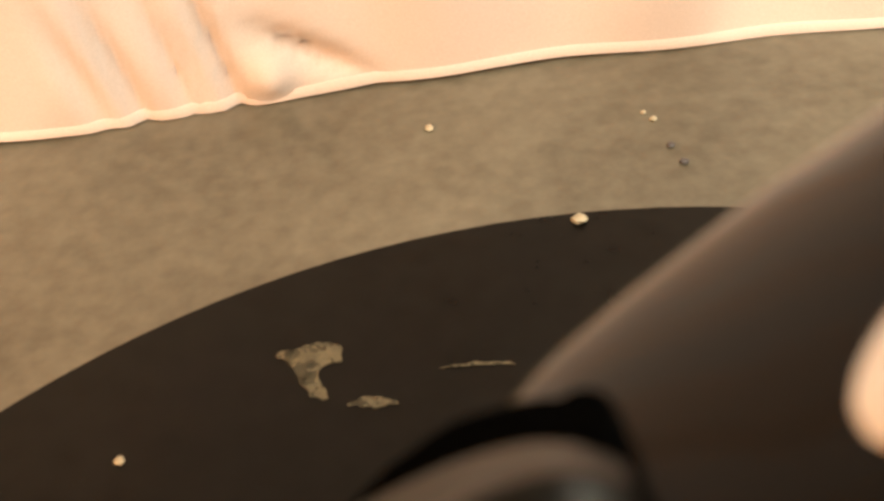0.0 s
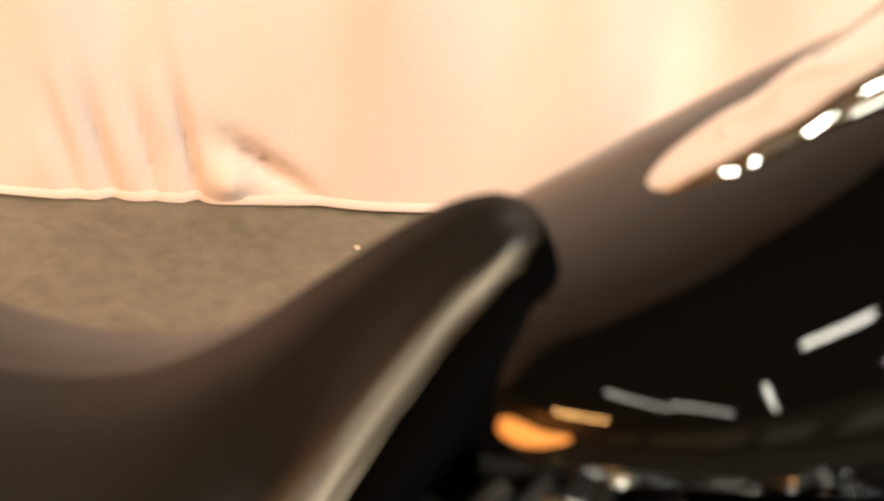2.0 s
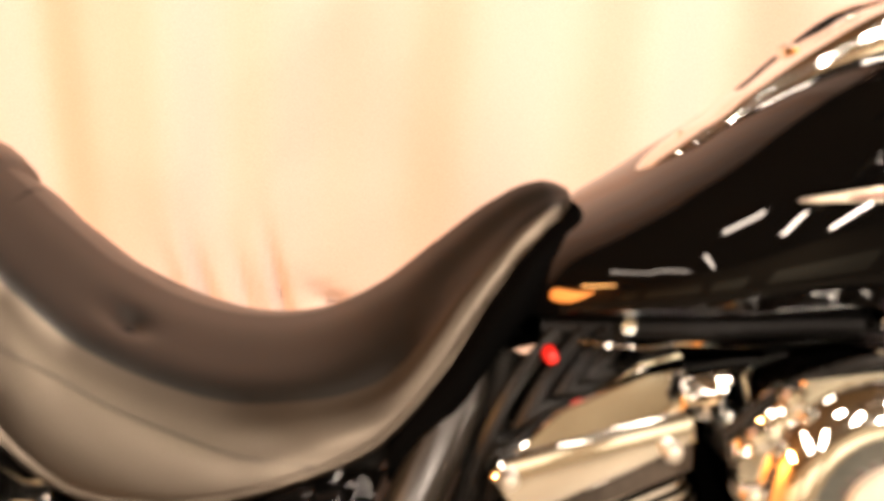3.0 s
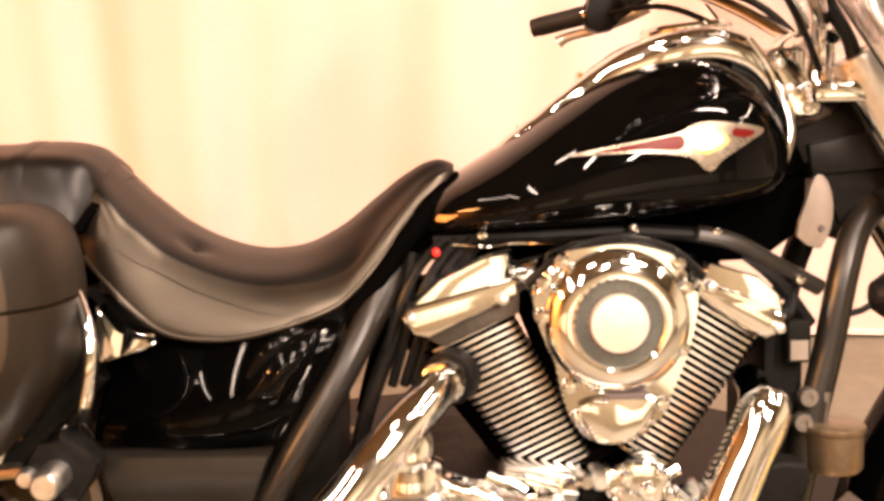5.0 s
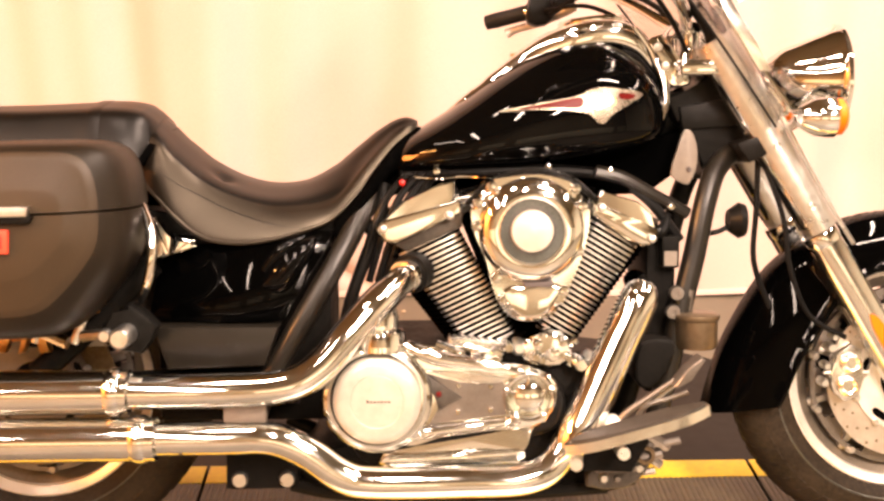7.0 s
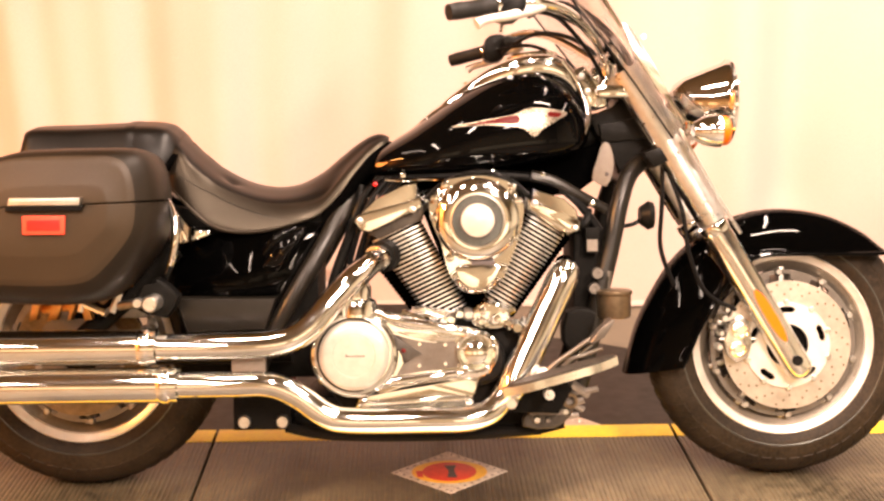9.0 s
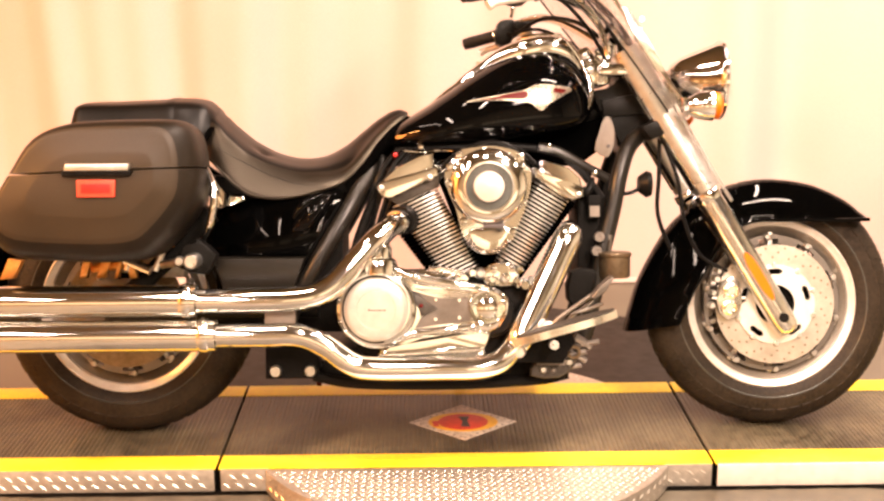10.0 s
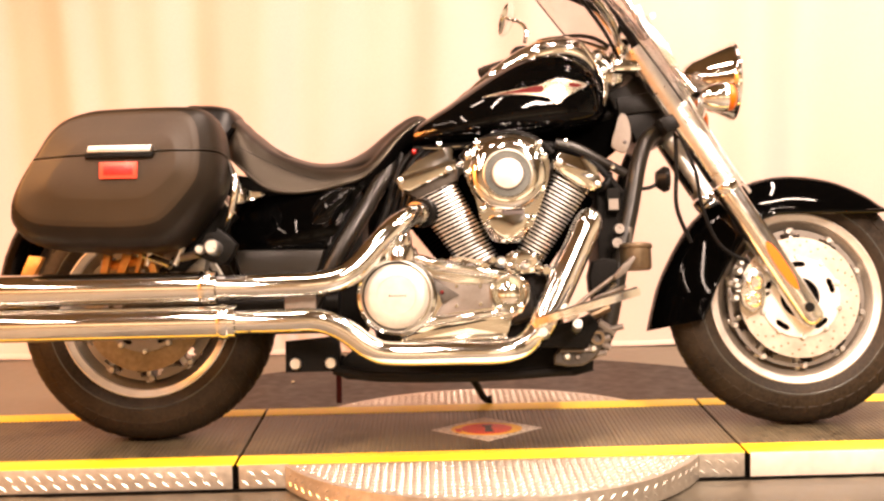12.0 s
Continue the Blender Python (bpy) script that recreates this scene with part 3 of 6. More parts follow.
def annulus(c, rr, y, half, n, skip):
    """A flat ring in the wheel's plane, made of bands rr, with cells left out where skip says so."""
    bm = bmesh.new()
    grid = [[[bm.verts.new((c[0] + q * math.cos(2 * math.pi * k / n), yy, c[2] + q * math.sin(2 * math.pi * k / n))) for k in range(n)] for q in rr] for yy in (y - half, y + half)]
    hole = lambda i, k: i < 0 or i >= len(rr) - 1 or skip(i, k % n)
    for i in range(len(rr) - 1):
        for k in range(n):
            if hole(i, k):
                continue
            j = (k + 1) % n
            for s in (0, 1):
                bm.faces.new((grid[s][i][k], grid[s][i][j], grid[s][i + 1][j], grid[s][i + 1][k]))
            for a, b, o in (((i, k), (i, j), hole(i - 1, k)), ((i + 1, k), (i + 1, j), hole(i + 1, k)), ((i, k), (i + 1, k), hole(i, k - 1)), ((i, j), (i + 1, j), hole(i, k + 1))):
                if o:
                    bm.faces.new((grid[0][a[0]][a[1]], grid[0][b[0]][b[1]], grid[1][b[0]][b[1]], grid[1][a[0]][a[1]]))
    return bm


def wheel(name, c, tyre_r, tyre_w, rim_r, disc_r, y_disc):
    """Cast wheel with tyre, brake disc and hub; the near side is -y."""
    w = tyre_w / 2
    prof = [(rim_r - 0.004, -w * 0.72), (rim_r + 0.002, -w * 0.80), (rim_r - 0.003, -w * 0.62), (rim_r - 0.024, -w * 0.5), (rim_r - 0.028, 0),
            (rim_r - 0.024, w * 0.5), (rim_r - 0.003, w * 0.62), (rim_r + 0.002, w * 0.80), (rim_r - 0.004, w * 0.72), (rim_r - 0.014, w * 0.66),
            (rim_r - 0.036, w * 0.4), (rim_r - 0.036, -w * 0.4), (rim_r - 0.014, -w * 0.66)]
    hub = part(name, lathe(prof, c, n=72, wrap=True), M_RIM, bike, "silver cast wheel with polished rim lip")
    for sd in (-1, 1):
        lp = [(rim_r - 0.0145, sd * w * 0.66), (rim_r - 0.012, sd * w * 0.735), (rim_r - 0.002, sd * w * 0.80), (rim_r + 0.003, sd * w * 0.86), (rim_r + 0.006, sd * w * 0.84), (rim_r + 0.004, sd * w * 0.7), (rim_r - 0.004, sd * w * 0.6)]
        part("rim_lip", lathe(lp, c, n=72, wrap=True), M_BRIGHT, hub, "polished silver rim lip")
    tp = []
    for k in range(25):
        a = math.pi * (k / 24) - math.pi / 2
        h = tyre_r - rim_r
        tp.append((rim_r + h * squash(math.cos(a), 0.72) if k not in (0, 24) else rim_r - 0.002, w * squash(math.sin(a), 0.8) if k not in (0, 24) else w * 0.72 * squash(math.sin(a), 1)))
    bm = lathe(tp, c, n=96)
    part("tyre", bm, M_RUBBER, hub, "black rubber tyre with worn grooves", 50)
    gm = bmesh.new()
    n = 52
    for side in (-1, 1):
        for k in range(n):
            a = 2 * math.pi * (k + (0.5 if side > 0 else 0)) / n
            hi, lo = [], []
            for t in (0.0, 0.35, 0.7, 1.0):
                ph = side * (0.10 + 0.95 * t)
                rr = rim_r + (tyre_r - rim_r) * squash(math.cos(ph), 0.72)
                yy = w * squash(math.sin(ph), 0.8)
                for d in (-0.042, 0.042):
                    aa = a + 0.10 * t + d
                    hi.append(gm.verts.new((c[0] + (rr + 0.0018) * math.cos(aa), c[1] + yy * 1.012, c[2] + (rr + 0.0018) * math.sin(aa))))
                    lo.append(gm.verts.new((c[0] + (rr - 0.001) * math.cos(aa), c[1] + yy * 0.99, c[2] + (rr - 0.001) * math.sin(aa))))
            for q in range(3):
                gm.faces.new((hi[2 * q], hi[2 * q + 1], hi[2 * q + 3], hi[2 * q + 2]))
                gm.faces.new((hi[2 * q], hi[2 * q + 2], lo[2 * q + 2], lo[2 * q]))
                gm.faces.new((hi[2 * q + 1], lo[2 * q + 1], lo[2 * q + 3], hi[2 * q + 3]))
            gm.faces.new((hi[6], hi[7], lo[7], lo[6]))
            gm.faces.new((hi[0], lo[0], lo[1], hi[1]))
    tagged(part("tread_pattern", gm, M_RUBBER, hub), kind="stuff")
    lip = [(rim_r + 0.029, -w * 0.965), (rim_r + 0.032, -w * 1.0), (rim_r + 0.035, -w * 0.975)]
    part("sidewall_ring", lathe(lip, c, n=72, wrap=True), M_DARKRING, hub, "scuffed sidewall ring")
    part("hub", lathe([(0.0, -0.09), (0.026, -0.09), (0.030, -0.085), (0.032, -0.06), (0.05, -0.05), (0.05, 0.05), (0.032, 0.06), (0.030, 0.085), (0.0, 0.09)], c, n=32), M_ALLOY, hub)
    # Dark discs added as shade behind the carrier's slots and hub opening.
    for sd in (-1, 1):
        part("slot_shade_disc", lathe([(0.03, sd * (y_disc - 0.022)), (0.118, sd * (y_disc - 0.014)), (0.118, sd * (y_disc - 0.022)), (0.03, sd * (y_disc - 0.03))], c, n=40, wrap=True), M_MATTE, hub, "dark disc painting shade behind the carrier slots")
    sb = block(0.035, rim_r - 0.030, -0.040, 0.040, -0.007, 0.007, 0.004)
    spoke = part("spoke", sb, M_ALLOY, hub)
    for k in range(10):
        m = Matrix.Translation(c) @ Matrix.Rotation(-2 * math.pi * (k + 0.5) / 10, 4, "Y")
        if k == 0:
            spoke.matrix_basis = m
        else:
            again(spoke, m, hub)
    for sd in (-1, 1):
        part("spoke_ring", annulus(c, [0.128, 0.154, rim_r - 0.046, rim_r - 0.037], c[1] + sd * 0.046, 0.006, 120, lambda i, k: i == 0 and 2 < k % 12 < 11 or i == 1 and 3 < k % 12 < 10), M_CAST, hub, "thin cast ring with stubby spokes")
        for k in range(10):
            q = 2 * math.pi * (k + 0.62) / 10
            part("ring_boss", lathe([(0.0, sd * 0.010), (0.006, sd * 0.010), (0.009, sd * 0.005), (0.009, -sd * 0.012)], (c[0] + (rim_r - 0.041) * math.cos(q), c[1] + sd * 0.050, c[2] + (rim_r - 0.041) * math.sin(q)), "y", 12), M_ALLOY, hub)
    for s in ((-1, 1) if name == "front_wheel" else (-1,)):
        brake_disc(hub, c, disc_r, s * y_disc, *((M_ROTOR, M_BRIGHT) if name == "front_wheel" else (M_BRASS, M_CAST)))
    return hub


def brake_disc(parent, c, r, y, rotor, carrier):
    """Drilled rotor on a carrier with five slots."""
    s = -1 if y < 0 else 1
    d = part("brake_disc", annulus(c, [0.098, r - 0.002, r], y, 0.0025, 96, lambda i, k: False), rotor, parent, "drilled stainless brake disc")
    part("disc_carrier", annulus(c, [0.050, 0.073, 0.0765, 0.0795, 0.0885, 0.0915, 0.101], y + s * 0.004, 0.004, 120,
                                 lambda i, k: i == 3 and (k - 2) % 24 < 9 or i in (2, 4) and 0 < (k - 2) % 24 < 8), carrier, d, "slotted disc carrier")
    for k in range(10):
        a = math.radians(36 * k + 20)
        part("carrier_rivet", lathe([(0.0, s * 0.006), (0.005, s * 0.006), (0.0075, s * 0.002), (0.0075, 0.0)], (c[0] + 0.101 * math.cos(a), y + s * 0.007, c[2] + 0.101 * math.sin(a)), "y", 10), M_STEEL, d)
    dots = bmesh.new()
    yo = y + s * 0.0032
    for k in range(54):
        a, q = 2 * math.pi * k / 54, r - 0.008 - 0.012 * (k % 3)
        dots.faces.new([dots.verts.new((c[0] + q * math.cos(a) + 0.0028 * math.cos(u), yo, c[2] + q * math.sin(a) + 0.0028 * math.sin(u))) for u in (0, 1.05, 2.1, 3.14, 4.19, 5.24)])
    tagged(part("drill_holes", dots, M_BRASS, d), kind="stuff")
    return d


wheel("front_wheel", FW, 0.318, 0.135, 0.212, 0.152, 0.082)
wheel("rear_wheel", RW, 0.322, 0.175, 0.210, 0.150, 0.085)

# front fender: crown line and side edge, station by station
FEN = [(1.283, 0.243, 1.405, 0.266), (1.297, 0.300, 1.422, 0.300), (1.325, 0.385, 1.445, 0.355), (1.392, 0.502, 1.490, 0.432), (1.462, 0.568, 1.535, 0.495), (1.550, 0.616, 1.585, 0.527),
       (1.650, 0.636, 1.650, 0.532), (1.760, 0.623, 1.755, 0.531), (1.845, 0.586, 1.838, 0.531), (1.885, 0.552, 1.880, 0.532), (1.900, 0.536, 1.893, 0.532)]
rings = []
for p in smooth_line([(a, b, 0) for a, b, _, _ in FEN], 6):
    rings.append([p])
side = smooth_line([(c, d, 0) for _, _, c, d in FEN], 6)
fen_out = []
for k, (r, s) in enumerate(zip(rings, side)):
    t, q, ring = r[0], s, []
    for j in range(33):
        u = -1 + 2 * j / 32
        lift = 1 - abs(u) ** 2.6
        ring.append((q.x + (t.x - q.x) * lift, 0.098 * squash(u, 0.85), q.y + (t.y - q.y) * lift))
    fen_out.append(ring)
bm = skin(fen_out, closed=False, caps=False)
bmesh.ops.solidify(bm, geom=bm.faces, thickness=0.003)
fender = part("front_fender", bm, M_BLACK, bike, "glossy black front mudguard", 60)
for sd in (-1, 1):
    part("rolled_edge", tube([(p.x, sd * 0.0985, p.y) for p in side[::3]], 0.005, 10, steps=2), M_BLACK, fender)

# forks
AX = Vector((0.405, 0, -0.665)).normalized()
TOP = Vector((1.268, 0, 0.934))


def leg(y):
    a = lambda d: tuple(TOP + AX * d + Vector((0, y, 0)))
    f = part("fork_leg", tube([a(0.0), a(0.10), a(0.34), a(0.36)], [0.029, 0.030, 0.030, 0.029], 20, steps=2), M_CHROME, bike, "chrome telescopic fork leg")
    part("fork_slider", tube([a(0.40), a(0.415), a(0.58), a(0.73), a(0.785), a(0.80)], [0.030, 0.034, 0.034, 0.033, 0.031, 0.022], 20, steps=2), M_POLISH, f, "polished fork slider")
    part("slider_collar", tube([a(0.385), a(0.39), a(0.405), a(0.41)], [0.034, 0.0355, 0.0355, 0.034], 20, steps=1), M_CHROME, f)
    s = -1 if y < 0 else 1
    pts = [tuple(TOP + AX * d + Vector((0.0092 * w, y + s * 0.034, 0.0048 * w))) for d, w in ((0.562, 0), (0.59, 1), (0.67, 1), (0.704, 0), (0.67, -1), (0.59, -1))]
    rb = bmesh.new()
    ln = smooth_line(pts, 3, True)
    hi = [rb.verts.new(p + Vector((0, s * 0.004, 0))) for p in ln]
    lo = [rb.verts.new(p - Vector((0, s * 0.006, 0))) for p in ln]
    rb.faces.new(hi)
    for i in range(len(ln)):
        rb.faces.new((hi[i - 1], hi[i], lo[i], lo[i - 1]))
    part("fork_reflector", rb, M_AMBER, f, "long amber side reflector")
    part("axle_cap", rod(tuple(Vector(a(0.755)) + Vector((0, s * 0.02, 0))), tuple(Vector(a(0.755)) + Vector((0, s * 0.038, 0))), 0.012, 16), M_MATTE, f)
    return f


leg(-0.118)
leg(0.118)
part("front_axle", rod((FW[0], -0.13, FW[2]), (FW[0], 0.13, FW[2]), 0.011), M_STEEL, bike)


def caliper(y):
    s = -1 if y < 0 else 1
    bm = slab([(1.508, 0.298), (1.528, 0.280), (1.556, 0.290), (1.566, 0.325), (1.560, 0.378), (1.538, 0.392), (1.512, 0.372), (1.500, 0.335)], y - 0.012 * s, y + s * 0.022, 0.006)
    for x, z in ((1.530, 0.313), (1.535, 0.356)):
        lathe([(0.0, s * 0.036), (0.010, s * 0.036), (0.014, s * 0.040), (0.019, s * 0.036), (0.020, 0.0), (0.0, 0.0)], (x, y, z), n=20, bm=bm)
    c = part("brake_caliper", bm, M_POLISH, bike, "silver two-piston brake caliper")
    part("caliper_bracket", slab([(1.555, 0.40), (1.60, 0.36), (1.62, 0.40), (1.58, 0.44)], y - 0.01, y + 0.01, 0.003), M_ALLOY, c)
    for x, z, r in ((1.500, 0.385, 0.010), (1.492, 0.350, 0.008), (1.488, 0.318, 0.009), (1.505, 0.405, 0.007)):
        part("caliper_bolt", lathe([(0.0, s * 0.03), (r * 0.7, s * 0.03), (r, s * 0.02), (r, 0.0)], (x, y, z), n=12), M_STEEL, c)
    part("pad_pin", rod((1.49, y + s * 0.012, 0.335), (1.575, y + s * 0.012, 0.335), 0.004, 8), M_ALLOY, c)
    return c


caliper(-0.095), caliper(0.095)

# triple tree, nacelle and headlamp
tree = part("triple_clamp", block(1.20, 1.31, -0.145, 0.145, 0.895, 0.925, 0.008), M_CHROME, bike, "chrome fork crown")
block_low = slab([(1.305, 0.77), (1.36, 0.79), (1.375, 0.755), (1.33, 0.735)], -0.145, 0.145, 0.005)
part("lower_clamp", block_low, M_SATIN, tree)
for y in (-0.118, 0.118):
    at = lambda d, w=0.006: tuple(TOP + AX * d + Vector((w * 0.854, y, w * 0.52)))
    cover = part("fork_cover", tube([at(-0.02), at(-0.015), at(0.10), at(0.36), at(0.372), at(0.375)], [0.031, 0.034, 0.0345, 0.0335, 0.0335, 0.030], 28, steps=2), M_STEEL, bike, "broad chrome fork cover")
    for d in (0.10, 0.20, 0.33):
        part("cover_screw", lathe([(0.0, 0.004), (0.004, 0.004), (0.006, 0.0), (0.006, -0.006)], (at(d)[0], y + math.copysign(0.034, y), at(d)[2]), "y", 12), M_STEEL, cover)
    part("brake_line", tube([at(0.14, 0.050), at(0.24, 0.046), at(0.36, 0.044), at(0.44, 0.046)], 0.0045, 8), M_STEEL, cover, "thin steel brake line along the fork")
head = part("headlamp", lathe([(0.0, -0.085), (0.022, -0.083), (0.042, -0.072), (0.056, -0.052), (0.078, -0.002), (0.094, 0.034), (0.100, 0.045), (0.1035, 0.048), (0.1035, 0.056), (0.098, 0.060), (0.088, 0.058)], (1.478, 0, 0.894), "x", 48), M_CHROME, bike, "round chrome headlamp bucket")
part("lens", lathe([(0.088, 0.048), (0.07, 0.058), (0.035, 0.066), (0.0, 0.068)], (1.478, 0, 0.894), "x", 40), M_GLASS, head)
part("reflector_bowl", lathe([(0.086, 0.046), (0.06, 0.02), (0.02, -0.01), (0.0, -0.012)], (1.478, 0, 0.894), "x", 40), M_CHROME, head)
part("lamp_bracket", block(1.35, 1.44, -0.03, 0.03, 0.82, 0.88, 0.01), M_CHROME, bike)
part("signal_bar", tube([(1.42, -0.15, 0.815), (1.44, 0, 0.80), (1.42, 0.15, 0.815)], 0.012), M_CHROME, bike)
for y in (-0.16, 0.16):
    sg = part("turn_signal", lathe([(0.0, -0.055), (0.02, -0.05), (0.034, -0.025), (0.038, 0.0), (0.038, 0.012), (0.034, 0.015)], (1.464, y, 0.818), "x", 32), M_CHROME, bike, "chrome bullet turn signal with amber lens")
    part("lens", lathe([(0.034, 0.012), (0.033, 0.026), (0.024, 0.034), (0.0, 0.037)], (1.464, y, 0.818), "x", 32), M_AMBER, sg)

part("dash_bracket", slab([(1.146, 0.953), (1.178, 0.974), (1.200, 0.946), (1.229, 0.905), (1.233, 0.879), (1.196, 0.876), (1.166, 0.905)], -0.078, 0.078, 0.010, None, 2, 3), M_CHROME, tree, "chrome bracket between tank and fork crown")
for x, z in ((1.186, 0.915), (1.212, 0.888), (1.172, 0.950)):
    part("bracket_bolt", lathe([(0.0, -0.008), (0.006, -0.007), (0.008, 0.0), (0.008, 0.01)], (x, -0.078, z), "y", 12), M_STEEL, tree)
part("ignition_barrel", rod((1.255, -0.03, 0.90), (1.235, -0.03, 0.945), 0.020, 20), M_CHROME, tree)

# windscreen
rows = []
for j in range(15):
    t = j / 14
    cx, cz = 1.425 - 0.40 * t, 0.86 + 0.58 * t
    half = 0.15 + 0.11 * math.sin(math.pi * min(1, 0.15 + 0.75 * t))
    rows.append([(cx - 0.11 * (u * u) * (0.6 + 0.5 * t), half * u, cz - 0.06 * u * u) for u in (-1 + 2 * k / 20 for k in range(21))])
bm = skin(rows, closed=False, caps=False)
bmesh.ops.solidify(bm, geom=bm.faces, thickness=0.003)
screen = part("windscreen", bm, M_SHIELD, bike, "clear acrylic windscreen", 60)
for k in (0, -1):
    part("screen_edge", tube([r[k] for r in rows[::2]], 0.0022, 8, steps=2), M_HOSE, screen, "thin dark edge of the windscreen")
for y in (-1, 1):
    pts = [(1.405, y * 0.128, 0.84), (1.355, y * 0.128, 0.905), (1.275, y * 0.137, 1.02), (1.19, y * 0.15, 1.15), (1.10, y * 0.155, 1.28)]
    part("screen_brace", tube(pts, 0.0055, 10), M_CHROME, screen, "thin chrome brace")
    part("screen_plate", slab([(1.252, 1.062), (1.268, 1.058), (1.336, 0.950), (1.362, 0.900), (1.338, 0.903), (1.285, 0.975)], y * 0.155 - 0.002, y * 0.155 + 0.002, 0.001), M_POLISH, screen, "bright windscreen mounting blade")
    part("screen_bolt", tube([(1.30, y * 0.15, 1.03), (1.30, y * 0.165, 1.03)], 0.006, 8), M_STEEL, screen)

# handlebar
bar_pts = [(0.862, 0.463, 1.045), (0.945, 0.425, 1.062), (1.02, 0.385, 1.073), (1.11, 0.29, 1.068), (1.19, 0.17, 1.025), (1.225, 0.075, 0.985), (1.232, 0.0, 0.982)]
full = [(x, -y, z) for x, y, z in bar_pts] + [(1.240, 0.075, 0.990), (1.186, 0.18, 1.046), (1.112, 0.30, 1.096), (1.046, 0.385, 1.094), (0.982, 0.425, 1.066), (0.901, 0.463, 1.047)]
bar = part("handlebar", tube(full, 0.0125, 14), M_CHROME, bike, "wide swept-back chrome handlebar")
for s in (-1, 1):
    dx = 0.03 if s > 0 else 0.0
    a, b = Vector((0.860 + 1.3 * dx, s * 0.464, 1.045)), Vector((0.945 + 1.1 * dx, s * 0.425, 1.062))
    g = part("grip", tube([a.lerp(b, t) for t in (0, 0.04, 0.5, 0.96, 1)], [0.014, 0.0175, 0.017, 0.0175, 0.018], 18, steps=3), M_GRIP, bar, "black rubber grip")
    part("bar_end", rod(a - (b - a).normalized() * 0.012, a, 0.0165, 18), M_GRIP, bar)
    part("grip_ring", rod(b - (b - a) * 0.02, b + (b - a) * 0.03, 0.0195, 18), M_CHROME, bar)
    part("switch_housing", slab([(0.945 + dx, 1.035), (0.985 + dx, 1.03), (1.01 + dx, 1.06), (1.005 + dx, 1.10), (0.975 + dx, 1.105), (0.948 + dx, 1.09)], s * 0.405 - 0.026, s * 0.405 + 0.026, 0.01, None, 2), M_SATIN, bar, "black switch cluster")
    part("reservoir", block(0.995 + dx, 1.045 + dx, s * 0.365 - 0.026, s * 0.365 + 0.026, 1.07, 1.095, 0.008), M_CHROME if s < 0 else M_SATIN, bar)
    part("lever", tube([(1.05 + dx, s * 0.36, 1.07), (1.02 + dx, s * 0.39, 1.058), (0.975 + dx, s * 0.44, 1.040), (0.925 + dx, s * 0.47, 1.028), (0.905 + dx, s * 0.478, 1.018)], [0.010, 0.012, 0.010, 0.009, 0.012], 12), M_BRIGHT, bar, "polished hand lever")
    part("riser", tube([(1.232, s * 0.06, 0.925), (1.236, s * 0.06, 0.955), (1.232, s * 0.06, 0.985)], [0.022, 0.019, 0.024], 16, steps=3), M_CHROME, bar)
    part("mirror_stalk", tube([(1.02, s * 0.375, 1.11), (1.025, s * 0.385, 1.15), (1.01, s * 0.42, 1.185), (0.99, s * 0.45, 1.20)], 0.006, 10), M_CHROME, bar)
    mb = lathe([(0.0, 0.016), (0.03, 0.014), (0.048, 0.006), (0.052, 0.0), (0.048, -0.004), (0.0, -0.004)], (0, 0, 0), "x", 28)
    bmesh.ops.transform(mb, matrix=pose(0.972, s * 0.46, 1.205, 0, 22, -s * 15) @ Matrix.Diagonal((1, 1.35, 1.05, 1)), verts=mb.verts)
    part("mirror_head", mb, M_CHROME, bar, "oval chrome mirror")
    part("cable", tube([(1.02, s * 0.36, 1.05), (1.10, s * 0.27, 1.09), (1.19, s * 0.15, 1.06), (1.265, s * 0.10, 0.98), (1.30, s * 0.09, 0.88)], 0.006, 8), M_HOSE, bar, "black control cable")
    part("cable", tube([(1.01, s * 0.37, 1.06), (1.09, s * 0.27, 1.06), (1.17, s * 0.16, 1.005), (1.22, s * 0.10, 0.94)], 0.005, 8), M_HOSE, bar)
part("sheathed_cable", tube([(1.085, -0.13, 1.10), (1.1205, -0.12, 1.087), (1.1922, -0.12, 1.0491), (1.2329, -0.12, 1.0086), (1.2574, -0.115, 0.9707), (1.275, -0.09, 0.91)], 0.010, 12), M_HOSE, bar, "thick black sheathed cable")
part("bar_clamp", block(1.21, 1.255, -0.085, 0.085, 0.975, 0.998, 0.008), M_CHROME, bar)

# fuel tank


def shoulder(x):
    """Roundness of the tank's upper half: rounder behind, squarer in front."""
    return 0.87 - 0.06 * max(0.0, min(1.0, (x - 0.70) / 0.26))


TANK = [(0.655, 0.089, 0.712, 0.742), (0.700, 0.133, 0.720, 0.786), (0.745, 0.160, 0.725, 0.814), (0.800, 0.179, 0.727, 0.850), (0.870, 0.186, 0.729, 0.898), (0.940, 0.184, 0.732, 0.939),
        (1.010, 0.178, 0.738, 0.964), (1.080, 0.172, 0.746, 0.966), (1.130, 0.156, 0.756, 0.942), (1.168, 0.128, 0.772, 0.900), (1.186, 0.090, 0.795, 0.862)]
secs = []
for k in range(41):
    x = 0.655 + (1.186 - 0.655) * k / 40
    h, zb, zt = table(TANK, x)
    secs.append(oval(x, h, zb, zt, 72, shoulder(x), 0.62, 0, 0.28))
tank = part("fuel_tank", skin(secs), M_BLACK, bike, "teardrop fuel tank in glossy black", 60)

